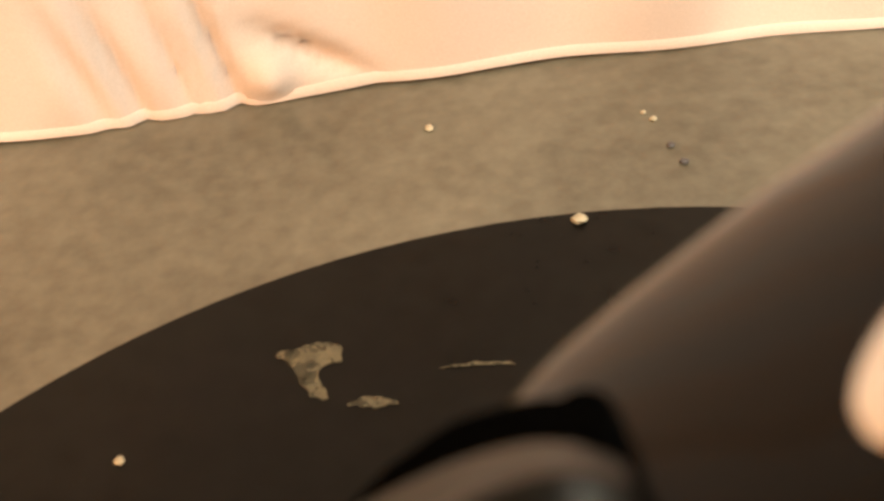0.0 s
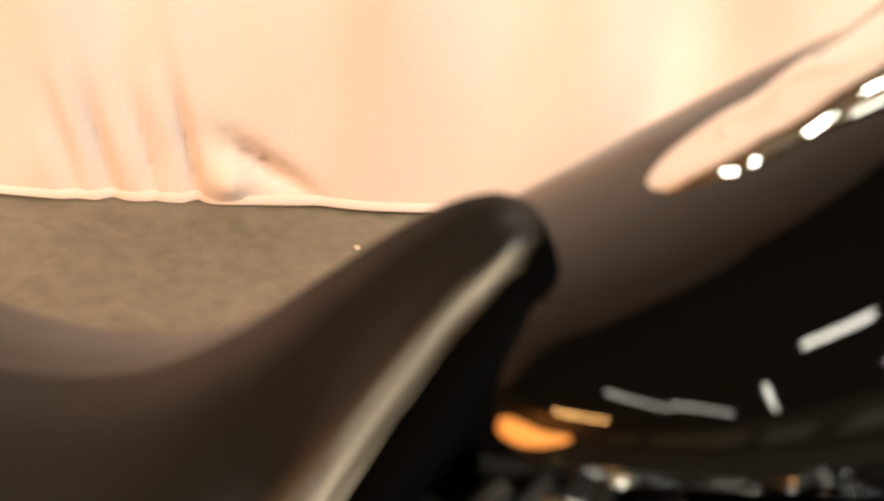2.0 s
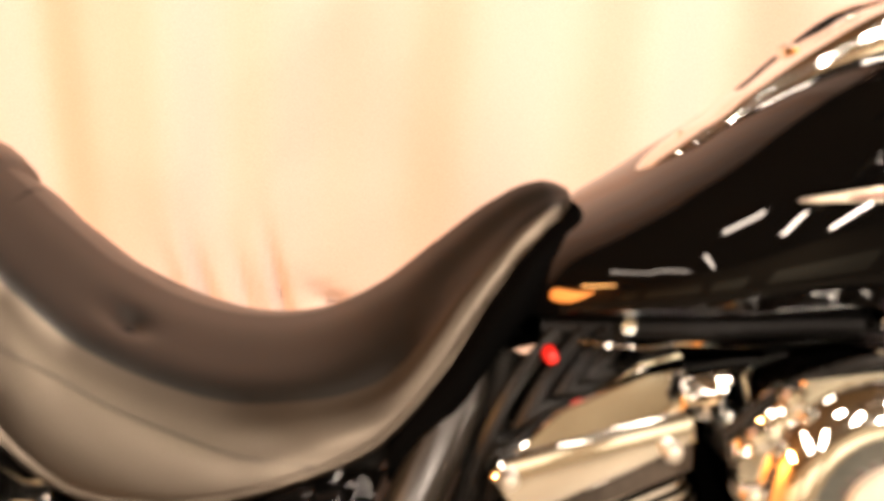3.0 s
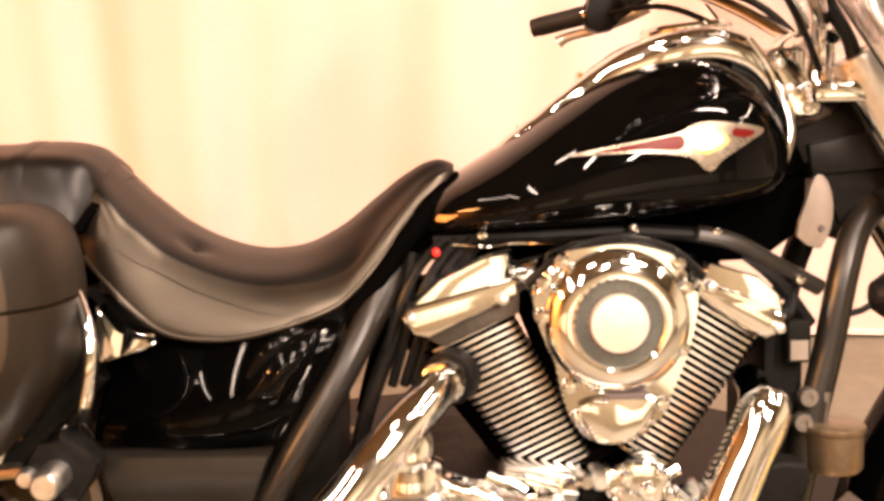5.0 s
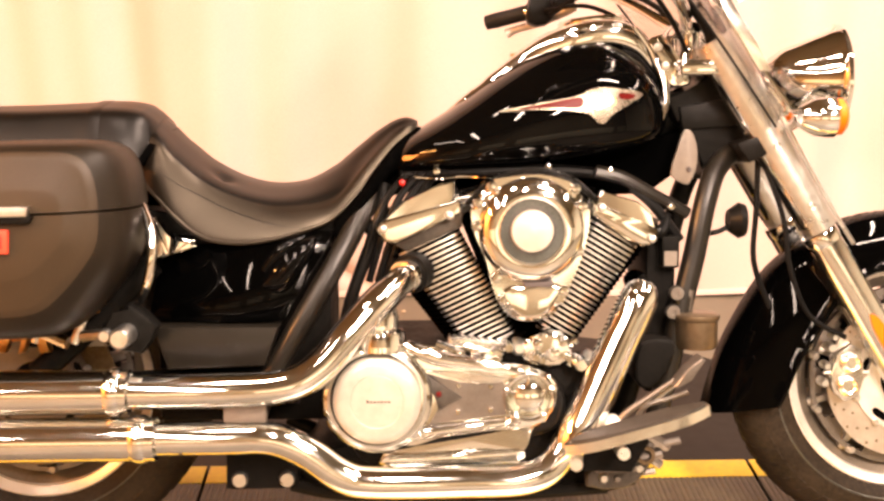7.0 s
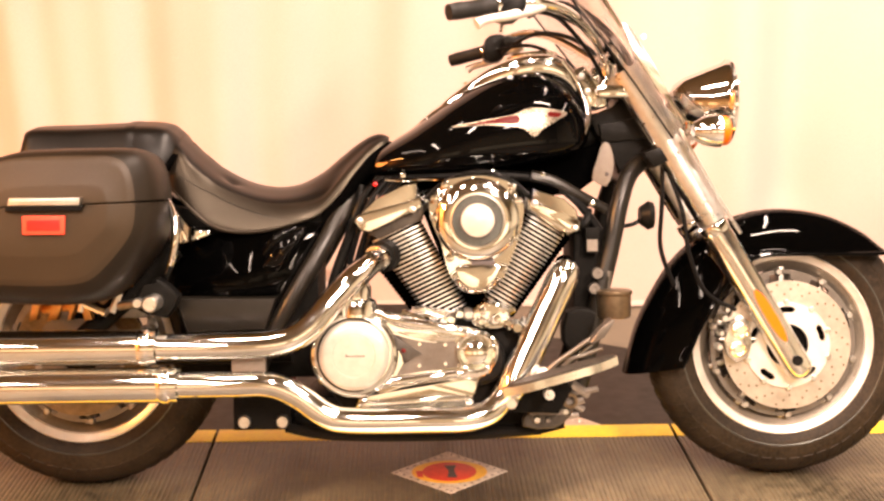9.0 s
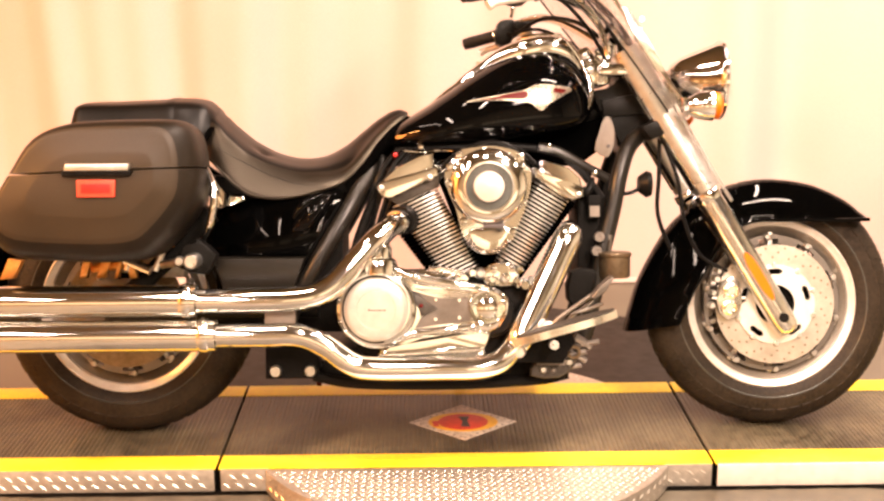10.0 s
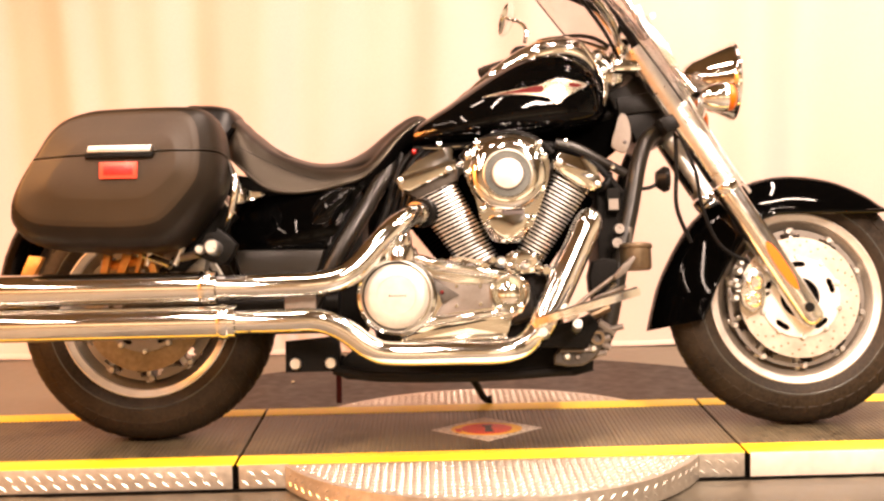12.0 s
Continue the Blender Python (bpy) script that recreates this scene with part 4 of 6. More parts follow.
# console on the tank
CON = [(0.826, 0.040, 0.876), (0.860, 0.043, 0.904), (0.910, 0.053, 0.942), (0.960, 0.072, 0.976), (1.020, 0.088, 0.998), (1.085, 0.092, 1.005), (1.135, 0.086, 0.990), (1.172, 0.070, 0.950), (1.192, 0.053, 0.900)]


def console(grow, f0, f1):
    """The console's shell with a half-round tail, or its gasket: from f0 to f1 of its depth below the crest."""
    out = []
    for k in range(1, 14):
        u = math.pi / 2 * k / 14
        dx = (0.048 + grow) * math.cos(u)
        out.append((0.826 - dx, (0.040 + grow) * math.sin(u), 0.876 - 0.79 * dx - 0.006 * (1 - math.sin(u)) ** 2, 0.012 + 0.036 * math.sin(u)))
    for k in range(36):
        x = 0.826 + (1.192 - 0.826) * k / 35
        h, zt = table(CON, x)
        out.append((x, h + grow, zt, 0.048 + 0.018 * min(1, k / 18)))
    side = lambda x: -0.011 * max(0.0, min(1.0, (0.96 - x) / 0.1))
    return skin([[(a, b + side(x), c) for a, b, c in oval(x, h, zt - d * f1, zt - d * f0, 36, 0.5, 0.6, 0, 0.55)] for x, h, zt, d in out])


part("console_gasket", console(0.003, 0.8, 1.4), M_HOSE, tank, "black rubber gasket round the console", 60)
dash = part("console", console(0.0, 0.0, 1.0), M_CHROME, bike, "long chrome tank console", 50)
part("console_screw", lathe([(0.0, 0.002), (0.0025, 0.0018), (0.0038, 0.0), (0.0038, -0.004)], (0.816, -0.011, 0.8672), "z", 16), M_STEEL, dash)
mt = pose(1.060, 0, 0.986, 0, -6, 0)
for nm, prof, mat in (("meter_bezel", [(0.064, 0.0), (0.066, 0.018), (0.060, 0.024), (0.054, 0.018)], M_CHROME), ("meter_glass", [(0.055, 0.019), (0.03, 0.023), (0.0, 0.024)], M_GLASS), ("meter_face", [(0.056, 0.014), (0.0, 0.014)], M_INK)):
    bm = lathe(prof, (0, 0, 0), "z", 40)
    bmesh.ops.transform(bm, matrix=mt, verts=bm.verts)
    part(nm, bm, mat, dash)
part("filler_cap", lathe([(0.026, 0.0), (0.027, 0.010), (0.022, 0.013), (0.0, 0.014)], (0.925, 0, 0.932), "z", 32), M_CHROME, dash)
part("tank_front_trim", tube([(1.165, -0.11, 0.80), (1.185, -0.09, 0.86), (1.165, -0.075, 0.93), (1.125, -0.085, 0.985)], [0.007, 0.009, 0.009, 0.006], 12), M_CHROME, tank)

# tank badge on both sides


def tank_y(x, z):
    h, zb, zt = table(TANK, x)
    zm = zb + (zt - zb) * 0.28
    s = max(0, min(1, (z - zm) / (zt - zm)))
    e = shoulder(x)
    a = math.asin(s ** (1 / e)) if s < 1 else math.pi / 2
    return h * max(0.0, math.cos(a)) ** e


def on_tank(pts, s, rise, dense=5):
    bm = bmesh.new()
    line = smooth_line([(x, 0, z) for x, z in pts], dense, True)
    hi = [bm.verts.new((p.x, s * (tank_y(p.x, p.z) + rise), p.z)) for p in line]
    lo = [bm.verts.new((p.x, s * (tank_y(p.x, p.z) - 0.004), p.z)) for p in line]
    mx, mz = sum(p.x for p in line) / len(line), sum(p.z for p in line) / len(line)
    last = hi
    for f in (0.8, 0.55, 0.28):
        ring = [bm.verts.new((x, s * (tank_y(x, z) + rise), z)) for x, z in ((mx + (p.x - mx) * f, mz + (p.z - mz) * f) for p in line)]
        for i in range(len(line)):
            bm.faces.new((last[i - 1], last[i], ring[i], ring[i - 1]))
        last = ring
    bm.faces.new(last)
    for i in range(len(line)):
        bm.faces.new((hi[i - 1], hi[i], lo[i], lo[i - 1]))
    return bm


for s in (-1, 1):
    bd = part("tank_badge", on_tank([(0.864, 0.8285), (0.927, 0.842), (1.005, 0.856), (1.036, 0.870), (1.072, 0.871), (1.128, 0.8615), (1.104, 0.843), (1.072, 0.824), (1.050, 0.8065), (1.022, 0.826), (0.950, 0.8325)], s, 0.004), M_BADGE, bike, "winged chrome tank emblem with dark red inlay")
    part("inlay", on_tank([(0.898, 0.8333), (0.938, 0.8410), (0.982, 0.8500), (1.014, 0.8540), (1.012, 0.8365), (0.956, 0.8365)], s, 0.0052), M_REDPAINT, bd)
    part("inlay", on_tank([(1.086, 0.862), (1.114, 0.8585), (1.104, 0.851), (1.084, 0.853)], s, 0.0052), M_REDPAINT, bd)
    part("medallion_ring", on_tank([(1.022, 0.846), (1.046, 0.8615), (1.072, 0.855), (1.074, 0.842), (1.046, 0.8295), (1.026, 0.836)], s, 0.0054), M_GOLD_AMBER, bd)
    part("medallion", on_tank([(1.027, 0.846), (1.046, 0.858), (1.067, 0.853), (1.069, 0.843), (1.046, 0.834), (1.031, 0.838)], s, 0.006), M_POLISH, bd)

# seat
SEAT = [(0.196, 0.100, 0.745, 0.840, 1.3), (0.222, 0.140, 0.705, 0.840, 1.2), (0.245, 0.162, 0.680, 0.818, 0.7), (0.280, 0.179, 0.645, 0.785, 0.65), (0.330, 0.190, 0.606, 0.744, 0.58), (0.390, 0.194, 0.594, 0.7125, 0.5),
        (0.450, 0.192, 0.598, 0.6985, 0.55), (0.510, 0.182, 0.613, 0.704, 0.7), (0.565, 0.158, 0.634, 0.732, 1.25), (0.615, 0.122, 0.684, 0.7725, 2.1), (0.660, 0.083, 0.742, 0.806, 2.8), (0.692, 0.058, 0.774, 0.821, 3.3), (0.712, 0.042, 0.788, 0.820, 3.6), (0.722, 0.024, 0.796, 0.814, 4.0)]


def seat_profile(x, h, zb, zt, a):
    """Half of the saddle's section, from the crown over a soft shoulder to the flared lower edge, as (y, z)."""
    top = 0.80 * h
    low = zb + (0.3 + 0.21 * max(0.0, min(1.0, (x - 0.52) / 0.1))) * (zt - zb)
    fall = lambda y: low + math.log1p(math.exp(max(-40, min(40, (zt - a * y ** 1.5 - low) / 0.006)))) * 0.006
    ze = fall(top) - 0.006 * min(1, (zt - zb) / 0.1)
    d = ze - zb
    ctrl = [(top * q, fall(top * q)) for q in (0.0, 0.3, 0.6, 0.85)] + [(top, ze), (0.88 * h, ze - 0.22 * d), (0.955 * h, ze - 0.55 * d), (h, zb + 0.10 * d), (0.985 * h, zb)]
    return [(p.x, p.y - 0.009 * math.exp(-((x - 0.36) / 0.018) ** 2 - ((p.x - 0.088) / 0.018) ** 2)) for p in smooth_line([(y, z, 0) for y, z in ctrl], 5)]


def seat_ring(x, h, zb, zt, a):
    right = seat_profile(x, h, zb, zt, a)
    return [(x, -y, z) for y, z in right[::-1]] + [(x, y, z) for y, z in right[1:]]


secs = []
for k in range(89):
    x = 0.196 + (0.722 - 0.196) * k / 88
    secs.append(seat_ring(x, *table(SEAT, x)))
sm = skin(secs)
# Faces beyond the shoulder get the lit copy of the vinyl.
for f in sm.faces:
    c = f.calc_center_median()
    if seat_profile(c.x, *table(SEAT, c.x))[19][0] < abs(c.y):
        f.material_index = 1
seat = part("rider_seat", sm, [M_VINYL, M_VINYL_LIT], bike, "deep dished black vinyl saddle with flared side panels", 60)


def valance(x, z):
    """Half width of the saddle's side at height z."""
    side = seat_profile(x, *table(SEAT, x))[20:]
    for (y0, z0), (y1, z1) in zip(side, side[1:]):
        if z1 <= z <= z0:
            return y0 + (y1 - y0) * (z0 - z) / max(1e-6, z0 - z1)
    return side[0][0] if z > side[0][1] else side[-1][0]


for s in (-1, 1):
    line = []
    for k in range(3, 53, 3):
        x = 0.196 + (0.722 - 0.196) * k / 52
        h, zb, zt, _ = table(SEAT, x)
        line.append((x, s * h * 0.998, zb + 0.004))
    # Lit vinyl here too, painting the bright streak along the edge.
    part("seat_piping", tube(line, 0.0040, 10, steps=2), M_VINYL_LIT, seat)
    part("side_seam", tube([(x, s * (valance(x, z) + 0.0006), z) for x, z in ((0.258, 0.722), (0.29, 0.702), (0.326, 0.684), (0.368, 0.662), (0.41, 0.646), (0.46, 0.630), (0.515, 0.622))], 0.0007, 8, steps=3), M_VINYL, seat)
    part("seat_button", lathe([(0.0, 0.003), (0.004, 0.002), (0.006, 0.0), (0.006, -0.004)], (0.36, s * 0.088, 0.7), "z", 14), M_HOSE, seat).location = (0, 0, 0.0005 + table(SEAT, 0.36)[2] - table(SEAT, 0.36)[3] * 0.088 ** 1.5 - 0.011 - 0.7)
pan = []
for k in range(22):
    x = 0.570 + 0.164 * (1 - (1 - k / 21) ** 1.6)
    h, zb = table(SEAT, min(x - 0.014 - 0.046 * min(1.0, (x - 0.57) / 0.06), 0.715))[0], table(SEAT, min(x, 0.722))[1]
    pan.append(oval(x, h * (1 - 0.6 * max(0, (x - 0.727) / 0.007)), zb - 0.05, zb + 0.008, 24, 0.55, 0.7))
part("seat_pan", skin(pan), M_BLACK_SHADE, seat, "black rubber pan under the saddle nose", 60)
PIL = [(-0.120, 0.112, 0.765, 0.800, 0.4), (-0.112, 0.124, 0.758, 0.834, 0.4), (-0.095, 0.134, 0.750, 0.845, 0.45), (0.0, 0.142, 0.745, 0.848, 0.5), (0.10, 0.148, 0.740, 0.852, 0.5), (0.150, 0.154, 0.738, 0.855, 0.5), (0.190, 0.154, 0.738, 0.853, 0.5), (0.222, 0.144, 0.742, 0.845, 0.55), (0.242, 0.122, 0.760, 0.826, 0.6)]
part("pillion_seat", skin([seat_ring(x, *table(PIL, x)) for x in (-0.120 + 0.362 * k / 30 for k in range(31))]), M_VINYL, bike, "flat black vinyl pillion cushion", 50)
# Solid black band painting the shade where the cushions meet.
gap = [[(x + 0.55 * (z - 0.742), y, z) for x, y, z in seat_ring(0.216 + dx, 0.163, 0.735, 0.803, 0.5)] for dx in (0.0, 0.014)]
part("cushion_shade", skin(gap), M_BLACK_SHADE, bike, "black strip put in as shade between the two cushions")
strap = []
for dx in (0, 0.003, 0.022, 0.025):
    h, zb, zt, a = table(PIL, 0.12)
    strap.append(seat_ring(0.12 + dx, h + 0.004, zb, zt + (0.0025 if 0 < dx < 0.025 else 0.001), a))
part("pillion_strap", skin(strap, caps=False), M_VINYL, bike, "stitched vinyl strap")

# saddlebags
BAG = [(-0.103, 0.757), (-0.05, 0.775), (0.001, 0.781), (0.13, 0.784), (0.205, 0.779), (0.238, 0.748), (0.250, 0.683), (0.246, 0.605), (0.220, 0.553), (0.168, 0.489), (0.125, 0.460), (0.05, 0.452), (-0.063, 0.455), (-0.179, 0.466), (-0.228, 0.500), (-0.238, 0.540), (-0.216, 0.602), (-0.174, 0.673), (-0.142, 0.724)]


def bag_ring(scale, y, ox=0.0, oz=0.0, tall=0.0):
    cx, cz = 0.012 + ox, 0.617 + oz
    return [(cx + (p.x - 0.012) * scale, y, cz + (p.z - 0.617) * (tall or scale)) for p in smooth_line([(x, 0, z) for x, z in BAG], 3, True)]


def saddlebag(s):
    rings = [bag_ring(0.90, s * 0.195), bag_ring(0.955, s * 0.20), bag_ring(0.985, s * 0.22), bag_ring(1.0, s * 0.29), bag_ring(0.99, s * 0.345), bag_ring(0.965, s * 0.377, -0.002, 0.002, 0.955), bag_ring(0.92, s * 0.397, -0.006, 0.008, 0.89), bag_ring(0.86, s * 0.4085, -0.010, 0.014, 0.80),
             bag_ring(0.83, s * 0.4125, -0.012, 0.016, 0.76), bag_ring(0.80, s * 0.4145, -0.012, 0.016, 0.73), bag_ring(0.76, s * 0.4155, -0.010, 0.016, 0.68), bag_ring(0.61, s * 0.4265, 0.002, 0.015, 0.46), bag_ring(0.57, s * 0.4280, 0.004, 0.015, 0.42), bag_ring(0.25, s * 0.4290, 0.004, 0.014, 0.18)]
    whole = skin(rings)
    # Darker everywhere but on the outer face.
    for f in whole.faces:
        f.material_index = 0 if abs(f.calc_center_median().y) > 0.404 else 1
    lid = whole.copy()
    for bm, co, clear_in in ((whole, (0, 0, 0.6605), False), (lid, (0, 0, 0.6645), True)):
        g = list(bm.verts) + list(bm.edges) + list(bm.faces)
        cut = bmesh.ops.bisect_plane(bm, geom=g, plane_co=co, plane_no=(-0.035, 0, 1), clear_inner=clear_in, clear_outer=not clear_in)
        ed = [e for e in cut["geom_cut"] if isinstance(e, bmesh.types.BMEdge)]
        bmesh.ops.holes_fill(bm, edges=ed)
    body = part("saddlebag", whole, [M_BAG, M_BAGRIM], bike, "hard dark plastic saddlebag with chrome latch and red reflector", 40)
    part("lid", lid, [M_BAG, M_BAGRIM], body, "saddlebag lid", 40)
    part("latch", slab([(-0.040, 0.664), (-0.036, 0.679), (0.107, 0.679), (0.104, 0.664)], s * 0.427, s * 0.445, 0.003), M_STEEL, body, "flat bright latch bar")
    part("latch_base", slab([(-0.046, 0.652), (-0.046, 0.664), (0.112, 0.664), (0.105, 0.652)], s * 0.42, s * 0.440, 0.003), M_SATIN, body)
    part("side_reflector", slab([(-0.014, 0.605), (-0.014, 0.643), (0.072, 0.643), (0.070, 0.605)], s * 0.42, s * 0.4365, 0.003), M_REDRIM, body, "rectangular red reflector")
    part("reflector_inset", slab([(-0.004, 0.613), (-0.004, 0.635), (0.062, 0.635), (0.062, 0.613)], s * 0.435, s * 0.4380, 0.001), M_RED, body)
    part("bag_guard", tube([(0.235, s * 0.25, 0.50), (0.262, s * 0.30, 0.55), (0.268, s * 0.30, 0.62), (0.24, s * 0.25, 0.68)], [0.005, 0.009, 0.009, 0.005], 12), M_CHROME, body)
    return body


saddlebag(-1)
saddlebag(1).location = (-0.10, 0, -0.03)

# engine
crank = part("crankcase", slab([(0.585, 0.27), (0.60, 0.38), (0.66, 0.395), (0.76, 0.395), (0.86, 0.41), (0.96, 0.405), (1.02, 0.36), (1.03, 0.27), (0.99, 0.20), (0.88, 0.175), (0.68, 0.18), (0.61, 0.21)], -0.225, 0.20, 0.02, None, 2), M_MATTE, bike, "black V-twin crankcase")


def cylinder(low, high, tilt, w0, w1, out, n, label):
    """Finned barrel: fins of growing width stacked from low to high; out: the side (-1, 1) on which they run on, unpolished, round the barrel."""
    low, high = Vector((low[0], 0, low[1])), Vector((high[0], 0, high[1]))
    turn = Matrix.Rotation(-radians(tilt), 4, "Y")
    core = bmesh.new()
    skin([[low.lerp(high, t) + turn @ Vector((q * (w0 + (w1 - w0) * t) * 0.72, y, 0)) for q, y in ((-1, -0.135), (1, -0.135), (1, 0.06), (-1, 0.06))] for t in (-0.03, 0.5, 1.04)], core)
    skin([[low.lerp(high, t) + turn @ Vector((q * (w0 + (w1 - w0) * t), y, 0)) for q, y in ((-out * 0.5, -0.10), (out * 1.38, -0.10), (out * 1.38, 0.03), (-out * 0.5, 0.03))] for t in (-0.03, 0.5, 1.04)], core)
    bmesh.ops.recalc_face_normals(core, faces=core.faces)
    # Black paint and the shade between the fins share this near-black.
    c = part("cylinder_barrel", core, M_BLACK_SHADE, bike, label)
    edge = [(-out, -0.155), (-out * 0.94, -0.168), (-out * 0.8, -0.172), (out * 0.72, -0.172), (out * 0.92, -0.166), (out * 1.12, -0.148), (out * 1.36, -0.115), (out * 1.5, -0.07), (out * 1.5, 0.04), (out, 0.07), (-out, 0.07)]
    if out < 0:
        edge = edge[::-1]
    bm = skin([[(x, y, z) for x, y in edge] for z in (-0.0020, 0.0020)])
    bmesh.ops.recalc_face_normals(bm, faces=bm.faces)
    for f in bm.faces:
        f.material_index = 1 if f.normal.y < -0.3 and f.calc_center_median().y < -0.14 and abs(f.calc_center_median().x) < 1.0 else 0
    fin = part("fin", bm, [M_BLACK_SHADE, M_STEEL], c)
    for k in range(n):
        t = k / (n - 1)
        m = Matrix.Translation(low.lerp(high, t)) @ turn @ Matrix.Diagonal((w0 + (w1 - w0) * t, 1, 1, 1))
        if k == 0:
            fin.matrix_basis = m
        else:
            again(fin, m, c)
    return c


cylinder((0.853, 0.411), (0.737, 0.596), 25, 0.048, 0.062, -1, 23, "rear finned cylinder, black with polished fin edges")
cylinder((0.967, 0.420), (1.079, 0.606), -31, 0.036, 0.050, 1, 23, "front finned cylinder, black with polished fin edges")


def head_cover(name, casting, lip, cover, cap):
    """Cylinder head seen from the side: dark casting, bright lip, and the boxy cover above it; cap: where the plug lead leaves."""
    hc = part(name, slab(casting, -0.176, 0.08, 0.006), M_FIN, bike, "cast cylinder head")
    part("head_lip", slab(lip, -0.196, 0.09, 0.006, None, 0, 3), M_CHROME, hc, "chrome lip of the cylinder head")
    cx, cz = sum(p[0] for p in cover) / len(cover), sum(p[1] for p in cover) / len(cover)
    ring = lambda f, y: [(cx + (x - cx) * f, y, cz + (z - cz) * f) for x, z in cover]
    part("rocker_cover", skin([ring(0.96, 0.09), ring(1.0, 0.08), ring(1.0, -0.165), ring(0.985, -0.176), ring(0.90, -0.186), ring(0.86, -0.187)]), M_CHROME, hc, "boxy chrome rocker cover", 25)
    for f, (x, z) in ((0.78, lip[0]), (0.78, lip[len(lip) // 2])):
        lx, lz = sum(p[0] for p in lip) / len(lip), sum(p[1] for p in lip) / len(lip)
        part("cover_bolt", lathe([(0.0, -0.014), (0.006, -0.013), (0.008, -0.006), (0.008, 0.01)], (lx + (x - lx) * f, -0.196, lz + (z - lz) * f), "y", 12), M_STEEL, hc)
    part("plug_cap", tube(cap, [0.010, 0.011, 0.007], 10), M_HOSE, hc, "black spark plug cap")
    return hc


head_cover("rear_cylinder_head", [(0.664, 0.597), (0.700, 0.578), (0.800, 0.622), (0.800, 0.655), (0.680, 0.622)], [(0.644, 0.620), (0.652, 0.633), (0.794, 0.672), (0.797, 0.650), (0.680, 0.594), (0.660, 0.598)],
           [(0.652, 0.632), (0.690, 0.668), (0.757, 0.700), (0.790, 0.707), (0.794, 0.668)], [(0.655, -0.11, 0.60), (0.632, -0.13, 0.615), (0.622, -0.11, 0.65)])
head_cover("front_cylinder_head", [(1.030, 0.645), (1.112, 0.583), (1.128, 0.596), (1.132, 0.62), (1.034, 0.665)], [(1.034, 0.668), (1.122, 0.632), (1.152, 0.616), (1.150, 0.596), (1.122, 0.586), (1.095, 0.600), (1.034, 0.642)],
           [(1.034, 0.666), (1.046, 0.689), (1.118, 0.667), (1.146, 0.642), (1.152, 0.616)], [(1.148, -0.11, 0.60), (1.172, -0.13, 0.61), (1.186, -0.11, 0.64)])

# air cleaner: round cover with a tapering shield beneath
AC = (0.917, 0.0, 0.622)
shield = [(0.812, 0.645), (0.817, 0.680), (0.840, 0.707), (0.885, 0.716), (0.932, 0.719), (0.982, 0.707), (1.012, 0.686), (1.020, 0.640), (1.009, 0.582), (0.986, 0.523), (0.967, 0.481), (0.938, 0.459), (0.896, 0.459), (0.867, 0.481), (0.849, 0.523), (0.838, 0.570), (0.822, 0.606)]
ac = part("air_cleaner", slab(shield, -0.248, -0.16, 0.026, None, 3, 5), M_CHROME, bike, "chrome heart-shaped air cleaner cover")
part("round_cover", lathe([(0.094, 0.03), (0.093, -0.002), (0.086, -0.014), (0.072, -0.022), (0.060, -0.022), (0.056, -0.018), (0.055, -0.012), (0.0, -0.012)], (AC[0], -0.25, AC[2]), "y", 64), M_CHROME, ac, "polished round cover ring")
part("dark_ring", lathe([(0.0555, -0.0125), (0.055, -0.0145), (0.036, -0.0145), (0.036, -0.0125)], (AC[0], -0.25, AC[2]), "y", 64), M_DARKRING, ac, "dark satin ring")
part("centre_dome", lathe([(0.0375, -0.010), (0.0372, -0.021), (0.0355, -0.0245), (0.02, -0.0262), (0.0, -0.027)], (AC[0], -0.25, AC[2]), "y", 64), M_CAP, ac, "brushed centre cap")
tick = part("cap_notch", block(-0.0016, 0.0016, -0.2675, -0.263, 0.0385, 0.0425, 0.0005), M_INK, ac)
for k in range(28):
    mm = Matrix.Translation((AC[0], 0, AC[2])) @ Matrix.Rotation(2 * math.pi * k / 28, 4, "Y")
    if k == 0:
        tick.matrix_basis = mm
    else:
        again(tick, mm, ac)
part("lower_trim", slab([(0.868, 0.517), (0.895, 0.526), (0.930, 0.524), (0.966, 0.527), (0.960, 0.499), (0.938, 0.473), (0.915, 0.466), (0.893, 0.473), (0.873, 0.494)], -0.262, -0.24, 0.006, None, 2, 3), M_CHROME, ac, "faceted chrome lower trim")
part("trim_slot", slab([(0.902, 0.5315), (0.955, 0.533), (0.953, 0.5235), (0.905, 0.5235)], -0.2635, -0.244, 0.002), M_INK, ac)
part("intake_tract", tube([(0.80, -0.10, 0.66), (0.86, -0.12, 0.668), (0.97, -0.12, 0.668), (1.02, -0.10, 0.655)], 0.032, 16), M_CHROME, bike)
for x, z in ((0.824, 0.672), (0.822, 0.63), (0.846, 0.700), (1.006, 0.665), (0.846, 0.585), (0.856, 0.540), (0.868, 0.500), (0.975, 0.515), (1.000, 0.585), (0.995, 0.695)):
    part("cover_bolt", lathe([(0.0, -0.012), (0.007, -0.011), (0.010, -0.004), (0.010, 0.02)], (x, -0.248, z), "y", 14), M_CHROME, ac)

part("arched_trim", tube([(0.805, -0.235, 0.668), (0.85, -0.24, 0.706), (0.92, -0.242, 0.727), (0.985, -0.24, 0.712), (1.03, -0.235, 0.675)], 0.006, 10), M_SATIN, bike, "black arched trim over the air cleaner")
# Solid slab added as the shade between the two barrels.
part("valley_shade", slab([(0.78, 0.69), (1.05, 0.69), (0.945, 0.42), (0.885, 0.42)], -0.12, 0.05, 0.004), M_BLACK_SHADE, bike, "black slab filling in the shade between the cylinders")

